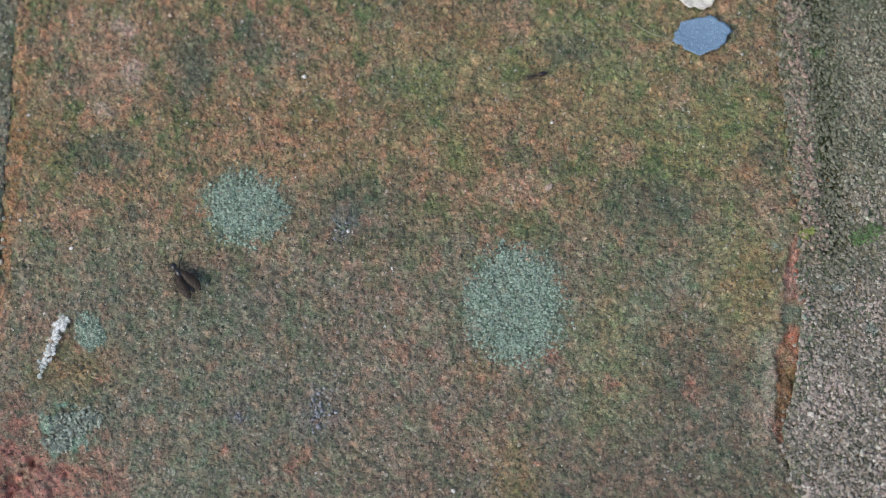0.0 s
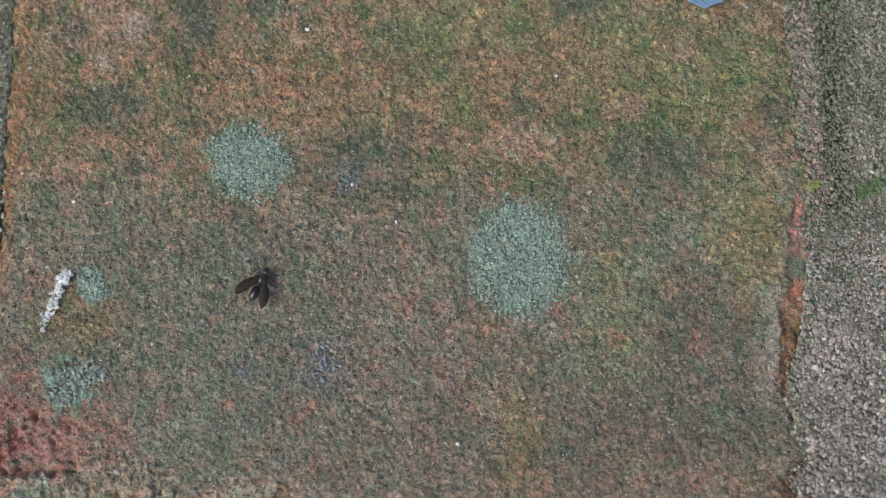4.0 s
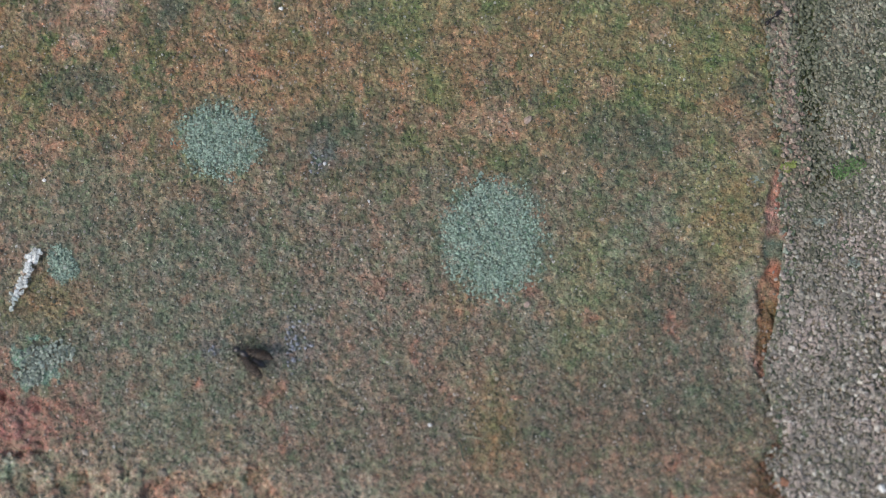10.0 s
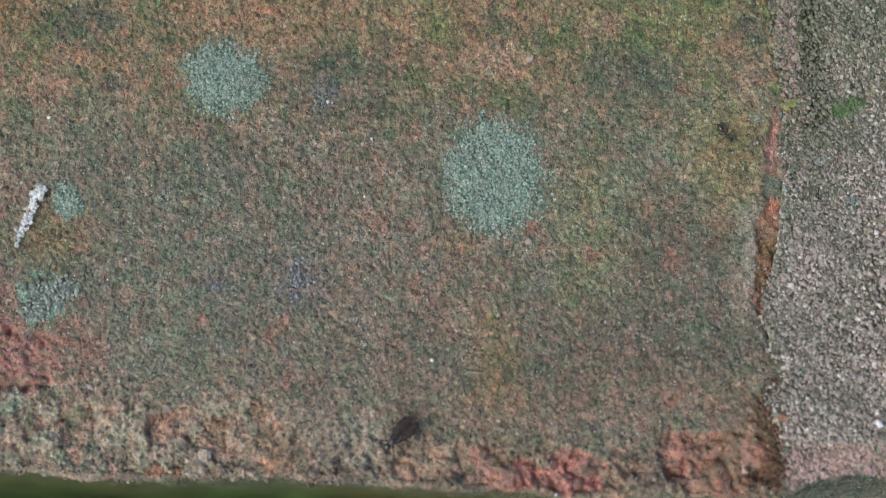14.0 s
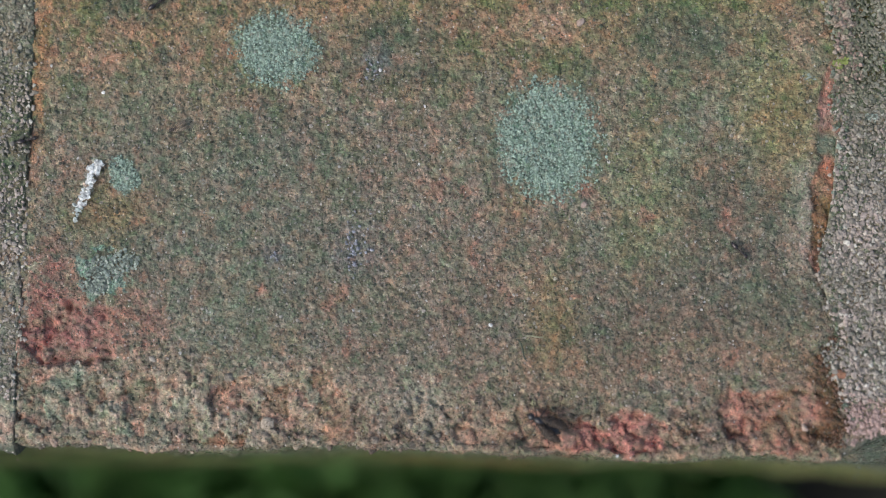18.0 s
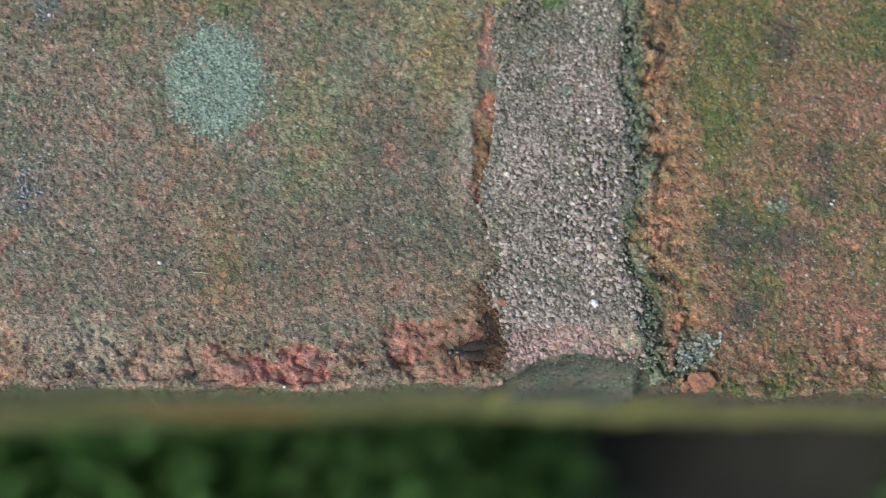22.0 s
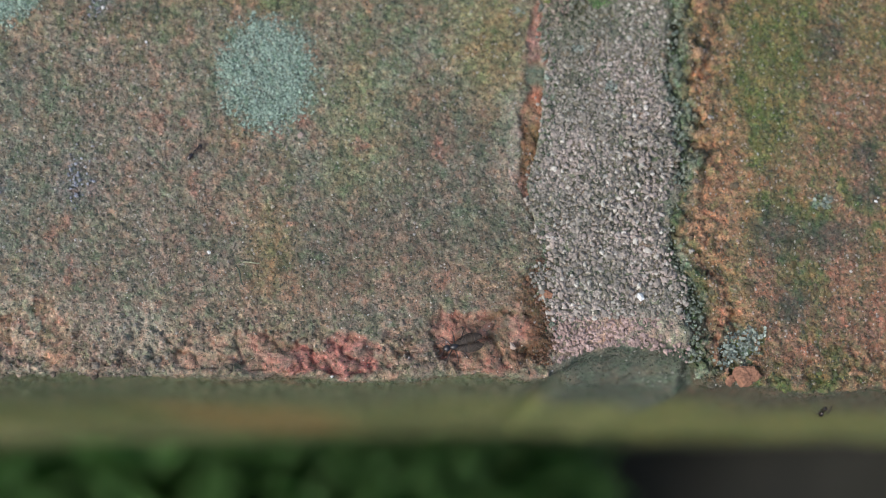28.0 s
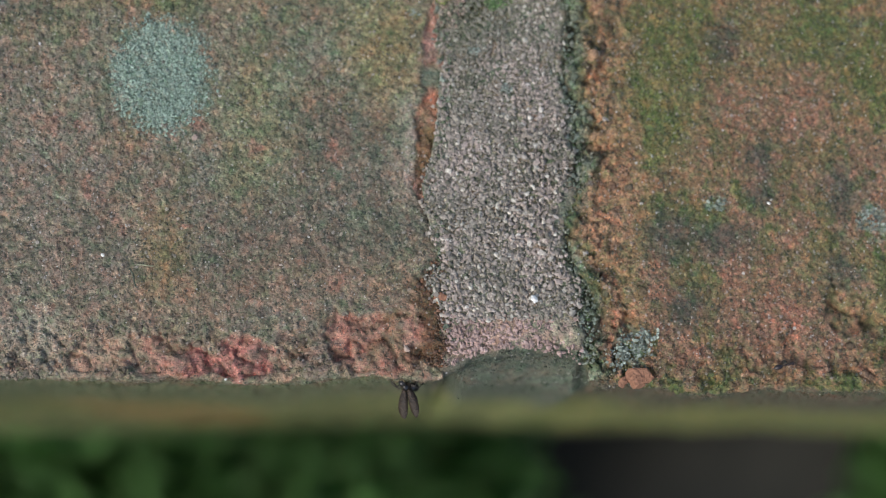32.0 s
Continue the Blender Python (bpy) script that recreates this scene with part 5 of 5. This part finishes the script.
def ant(name, millimetres, label, body_mat, winged=False, slender=False):
    """Built 10 units long from mandible to tail, then scaled to its length; it looks along +x and stands on z = 0."""
    k = millimetres * 0.0001
    root = new(name)
    root.empty_display_size = 0.001
    tagged(root, label, "ant", "ants on the wall")
    bm = bmesh.new()
    ovoid(bm, (3.9, 0, 1.75), (1.05, 0.95, 0.75), 20)
    ovoid(bm, (4.8, 0.25, 1.35), (0.4, 0.2, 0.2), 25, 8)
    ovoid(bm, (4.8, -0.25, 1.35), (0.4, 0.2, 0.2), 25, 8)
    head = part("head", scaled(bm, k), body_mat, root)
    for s in (-1, 1):
        bm = bmesh.new()
        ovoid(bm, (4.0, s * 0.78, 1.95), (0.3, 0.2, 0.26), 0, 10)
        part("eye", scaled(bm, k), M_BLACK, head)
    bm = bmesh.new()
    if winged:
        ovoid(bm, (1.6, 0, 2.15), (1.65, 1.0, 1.15), 0)
        ovoid(bm, (0.5, 0, 1.75), (0.9, 0.75, 0.8), 15)
    else:
        ovoid(bm, (2.1, 0, 1.85), (1.0, 0.62, 0.68), -6)
        ovoid(bm, (0.8, 0, 1.7), (0.95, 0.52, 0.58), 12)
    part("thorax", scaled(bm, k), body_mat, root)
    bm = bmesh.new()
    ovoid(bm, (-0.5, 0, 1.45), (0.42, 0.3, 0.5), 0, 10)
    part("waist", scaled(bm, k), body_mat, root)
    bm = bmesh.new()
    ovoid(bm, (-2.6, 0, 1.65), (2.1, 1.2, 1.15), -4, 18)
    ovoid(bm, (-4.4, 0, 1.5), (0.65, 0.5, 0.5), -8, 10)
    part("abdomen", scaled(bm, k), body_mat, root)
    for s in (-1, 1):
        bm = bmesh.new()
        tube(bm, [(4.5, s * 0.35, 1.9), (5.4, s * 1.3, 2.6), (6.0, s * 1.7, 2.3), (6.9, s * 1.75, 1.5)], [0.09, 0.08, 0.1, 0.08])
        part("antenna", scaled(bm, k), M_LEG, root)
        for x0, xk, xf, reach in ((2.6, 3.6, 4.9, 3.4), (1.6, 1.6, 1.4, 4.2), (0.6, -0.6, -2.2, 4.3)):
            bm = bmesh.new()
            tube(bm, [(x0, s * 0.4, 1.3), (x0 + 0.1, s * 0.9, 1.2), (xk, s * reach * 0.55, 2.5), (0.5 * (xk + xf), s * reach * 0.85, 1.0), (xf, s * reach, 0.05), (xf + 0.3, s * (reach + 0.5), 0.0)],
                 [0.2, 0.18, 0.16, 0.11, 0.08, 0.06])
            part("leg", scaled(bm, k), M_LEG, root)
    wings = []
    if winged:
        for s in (-1, 1):
            for size, wide, x0, lift in ((8.0, 1.75, 1.9, 2.9), (5.6, 1.3, 1.1, 2.6)):
                bm = wing_mesh(size, wide, k)
                if s < 0:
                    for v in bm.verts:
                        v.co.y *= -1
                    bmesh.ops.reverse_faces(bm, faces=bm.faces[:])
                wing = part("wing", bm, M_WING if not slender else M_PALE_WING, root, "smoky translucent wing" if not slender else "brownish translucent wing")
                wings.append((wing, s, x0 * k, 0.55 * s * k, lift * k, size))
    return root, wings


flyer, flyer_wings = ant("winged_ant", 3.1, "glossy black winged ant with smoky brown wings, walking on the brick", M_BLACK, winged=True)
ant_one, _ = ant("ant", 1.9, "small dark brown worker ant on the brick", M_BROWN)
ant_two, _ = ant("ant", 1.9, "small dark brown worker ant on the brick", M_BROWN)
ant_three, _ = ant("ant", 1.9, "small dark brown worker ant on the brick", M_BROWN)
# a midge, made with the winged ant's body plan at a smaller size
midge, midge_wings = ant("winged_ant", 1.5, "tiny brown-winged midge flitting over the brick", M_BROWN, winged=True, slender=True)


def trail(rows, z=0.2):
    """Poses from seconds, x, y (and z) in mm; each one looks along the way ahead."""
    out, last = [], None
    for i, row in enumerate(rows):
        ahead, behind = rows[min(i + 1, len(rows) - 1)], rows[max(i - 1, 0)]
        dx, dy = ahead[1] - row[1], ahead[2] - row[2]
        if math.hypot(dx, dy) < 0.05:
            dx, dy = row[1] - behind[1], row[2] - behind[2]
        a = math.degrees(math.atan2(dy, dx)) if math.hypot(dx, dy) > 0.05 else (last or 0.0)
        if last is not None:
            a = last + max(-80, min(80, (a - last + 180) % 360 - 180))
        last = a
        tip = row[4] if len(row) > 4 else 0
        out.append((row[0], pose(row[1] * 1e-3, row[2] * 1e-3, (row[3] if len(row) > 3 else z) * 1e-3, tip, 0, 0) @ pose(0, 0, 0, 0, 0, a)))
    return out


def motions():
    # seconds, x and y in mm, heading in degrees
    main = [(0, -19.1, 10.2, 130), (0.5, -17.9, 7.9, 125), (1, -17.1, 7.9, 125), (1.5, -17.1, 7.5, 120), (2, -15.8, 6.3, 115), (2.5, -15.9, 5.4, 140), (3, -14.6, 5.8, 155), (3.5, -13.8, 5.1, 100), (5.5, -10.4, 9.7, 20), (6, -12.8, 7.3, 20), (6.5, -13.5, 5.9, 5), (7, -13.3, 5.8, 0), (7.5, -14.0, 6.2, -10), (8, -13.4, 5.3, 80), (8.5, -13.5, 4.1, 110), (9, -12.0, 2.9, 70), (9.5, -12.4, -0.9, 140), (10, -11.1, -1.8, 150), (10.5, -8.7, -2.7, 120), (11, -8.0, -2.8, 100), (11.5, -7.8, -4.7, 90), (12, -6.2, -11.1, 110), (12.5, -5.2, -12.6, 95), (13, -4.5, -12.9, 150), (13.5, 1.1, -13.0, 215), (14, 0.9, -13.2, 225), (14.5, 3.8, -10.8, 150), (15, 4.3, -11.0, 180), (15.5, 6.9, -10.7, 200), (17.5, 7.0, -14.0, 150), (18, 7.7, -15.0, 150), (18.5, 11.5, -15.1, 190), (19, 12.5, -14.1, 230), (19.5, 13.8, -13.9, 190), (20, 17.3, -14.4, 185), (20.5, 22.1, -14.7, 180), (21, 25.6, -15.3, 190), (21.5, 27.8, -17.0, 215), (22, 28.5, -15.2, 180), (22.5, 30.3, -17.8, 110), (23, 28.7, -19.4, 90), (23.5, 28.4, -19.7, 95), (24, 25.3, -19.8, 95), (24.5, 20.7, -19.0, 90), (25, 19.6, -18.8, 85), (25.5, 19.8, -17.2, 95), (27.5, 23.6, -15.2, 240), (28, 24.3, -15.3, 190), (28.5, 25.1, -14.1, 230), (29, 30.7, -16.5, 170), (29.5, 30.5, -17.1, 100), (30, 31.2, -17.4, 80), (30.5, 30.3, -17.8, 95), (31, 29.1, -18.6, 95), (31.5, 29.0, -18.7, 92), (32, 28.8, -18.6, 90)]
    main.insert([r[0] for r in main].index(27.5), (26.5, 21.5, -16.0, 168))
    # on the wall's face it turns its back outwards: seconds, heading along the face, lean from upright
    outward = {22.5: (178, 50), 23: (172, 78), 23.5: (160, 85), 24: (135, 85), 24.5: (130, 85), 25: (120, 80), 25.5: (140, 40), 29: (165, 15), 29.5: (118, 55), 30: (140, 62), 30.5: (172, 75),
               31: (172, 85), 31.5: (150, 85), 32: (120, 82)}
    rows = []
    for t, x, y, h in main:
        h, lean = outward.get(t, (h, 0))
        y, z = (y, 0.25) if lean < 50 else (min(y + 0.7, -17.8), -1.0 - 0.6 * (lean > 70))
        rows.append((t, pose(x * 1e-3, y * 1e-3, z * 1e-3, lean, 0, 0) @ pose(0, 0, 0, 0, 0 if lean else -4, h)))
    walk(flyer, rows)
    # how far the wings are raised over the back, in degrees
    raised = ((0, 5), (22.2, 5), (22.9, 66), (25.1, 72), (25.5, 35), (27.5, 45), (28.0, 20), (29.2, 10), (29.6, 14), (30.0, 55), (31.0, 68), (32.0, 72))
    # how far the wings are spread, in degrees from the body's line
    spread = [(0, 8), (0.5, 18), (1.0, 10), (1.5, 7), (2.5, 14), (3.0, 9), (3.5, 26), (5.5, 26), (6.0, 20), (6.5, 16), (7.0, 13), (7.5, 24), (8.0, 9), (9.0, 8),
              (9.5, 12), (10.5, 16), (11.0, 13), (12.0, 12), (12.5, 6), (14.0, 4), (15.5, 4), (17.5, 16), (18.0, 10), (18.5, 5), (21.0, 4), (22.0, 6), (22.5, 10), (23.0, 16),
              (23.5, 14), (24.0, 6), (24.5, 9), (25.0, 12), (25.5, 16), (27.5, 10), (28.0, 4), (28.5, 10), (29.0, 12), (29.5, 9), (30.0, 5), (30.5, 8), (31.0, 7), (31.5, 9), (32.0, 9)]
    # and turned about their own length
    rolled = ((0, 0), (22.3, 0), (23.0, 60), (24.5, 62), (25.0, 50), (25.5, 30), (27.5, 0), (29.4, 0), (30.0, 60), (31.3, 64), (32.0, 10))
    for wing, s, x, y, z, size in flyer_wings:
        more = 1.0 if size > 7 else 1.35
        walk(wing, [(t, pose(x, y, z, 0, float(np.interp(t, [r[0] for r in raised], [r[1] for r in raised])) + 0.25 * a, 0) @ pose(0, 0, 0, s * 6 + float(np.interp(t, [r[0] for r in rolled], [r[1] for r in rolled])), 0, -s * a * more)) for t, a in spread])
    for wing, s, x, y, z, size in midge_wings:
        walk(wing, [(t, pose(x, y, z, s * 6, 4, -s * 5)) for t in (0, 32)])
    walk(ant_one, trail([(0, 10.1, 27.7), (0.3, 4.8, 26.1), (0.6, 1.8, 24.3), (1, 3.5, 19.9), (1.5, 9.3, 16.3), (2, 14.8, 14.2), (2.5, 21.6, 16.5), (3, 24.6, 19.3), (3.5, 22.2, 26.1),
                         (4.5, 18, 44), (6, 20, 62), (8.5, 28, 52), (9.5, 31.5, 33), (10, 31.5, 27.2, -0.1), (10.5, 29.2, 25.0), (11, 27.8, 23.4), (11.5, 27.6, 20.7), (12, 27.1, 19.2), (12.5, 26.6, 17.0),
                         (13, 27.0, 16.3), (13.5, 27.2, 14.6), (14, 27.2, 12.1), (14.5, 28.9, 10.1), (15, 30.0, 9.7), (15.5, 26.3, 9.6), (17.5, 22.7, 2.3), (18.5, 26.3, -4.0), (19, 28.6, -5.8),
                         (19.5, 28.7, -7.1), (20, 28.2, -11.3), (20.5, 28.1, -12.2), (21.5, 28.8, -11.8), (22, 30.3, -13.1), (23, 31.2, -16.5, -1.2), (23.3, 32.5, -20.5, -20, 80), (23.8, 35, -21.5, -100, 80), (25.5, 42, -22, -118, 80), (26.7, 48, -21.5, -80, 80),
                         (27.5, 51.8, -20.9, -4, 70), (27.8, 54.1, -21.0, -4, 70), (28, 55.1, -20.9, -4, 70), (28.3, 53.6, -20.3, -3, 60), (28.6, 49.5, -20.3, -3, 60), (29, 43.6, -19.8, -3, 60),
                         (29.3, 43.4, -18.8, -1.0), (30.3, 46.3, -16.9), (30.6, 48.9, -17.4), (31, 51.2, -18.0), (31.5, 55.0, -18.9), (32, 60.1, -17.6)]))
    walk(ant_two, trail([(0, -31, -12), (0.6, -29.0, -5.6), (1, -25.4, -1.9), (1.5, -24.1, -2.3), (2, -17.9, -1.0), (2.5, -12.5, 8.5), (3, -15.5, 16.9), (3.5, -14.9, 25.5), (4.1, -20, 34),
                         (4.7, -26, 32), (5.5, -25.2, 21.6), (6, -22.6, 23.0), (6.5, -20.9, 25.9), (7, -17.1, 30.1), (8, -12, 42), (11, -16, 60), (14, -25, 48), (16.5, -31, 26), (17.5, -28.9, 14.8),
                         (18, -24.2, 20.1), (18.5, -14, 27), (19.1, -2, 25), (19.5, 5.4, 15.3), (20, 10.6, 16.6), (20.5, 11.1, 21.6), (21.2, 10, 34), (24, 12, 55), (32, 14, 62)]))
    walk(ant_three, trail([(0, -46, 18, -0.3), (5.5, -44, 14, -0.3), (6.1, -37, 11.5, -0.3), (6.5, -26.5, 11.8), (7, -20.4, 12.7), (7.5, -25.8, 20.2), (8, -33, 27), (9, -42, 34, -0.3), (13, -45, 30, -0.3), (17.8, -37, 9, -0.3),
                           (18.5, -29.3, 8.3), (19, -34.4, 11.2), (19.5, -25.2, 12.8), (20, -18.0, 13.4), (20.5, -17.4, 14.9), (21, -16.5, 15.1), (23, -13, 16), (25.5, -7, 12), (27.5, -0.5, 5.9), (27.8, 2.0, -0.5),
                           (28, 2.3, 1.5), (28.3, 6.1, 5.6), (28.6, 9.4, 11.2), (29, 17.3, 12.8), (29.3, 22.3, 11.0), (29.6, 25.1, 6.4), (29.9, 24.1, 5.9), (30.3, 19.2, 10.1), (30.6, 15.6, 11.3), (30.8, 16.2, 12.6),
                           (31.3, 17, 24), (32, 16, 36)]))
    walk(midge, trail([(0, -42, 6, 3), (0.7, -34, 5, 2), (1, -27.5, 4.0), (1.5, -28.4, 3.8), (2, -32.1, 3.4), (2.4, -40, 3, 3), (4.2, -20, 50, 8), (5.2, 1, 30, 3), (5.5, 3.0, 21.5), (6, 17.1, 10.2), (6.5, 9.4, 18.7),
                       (7, -10, 36, 4), (7.7, -28, 42, 5), (8.7, -8, 36, 2), (9, -3.6, 28.0), (9.4, 0, 44, 4), (11.4, 20, 44, 6), (11.8, 14, -2, 2), (12, 13.3, -9.7), (12.4, 16, -30, 5), (14, 0, -60, 8),
                       (16, -30, 50, 8), (17.5, -17.4, 19.1), (18, -22.3, 9.5), (18.4, -40, 4, 3), (24, -60, 30, 3), (32, -60, 30, 3)]))


motions()
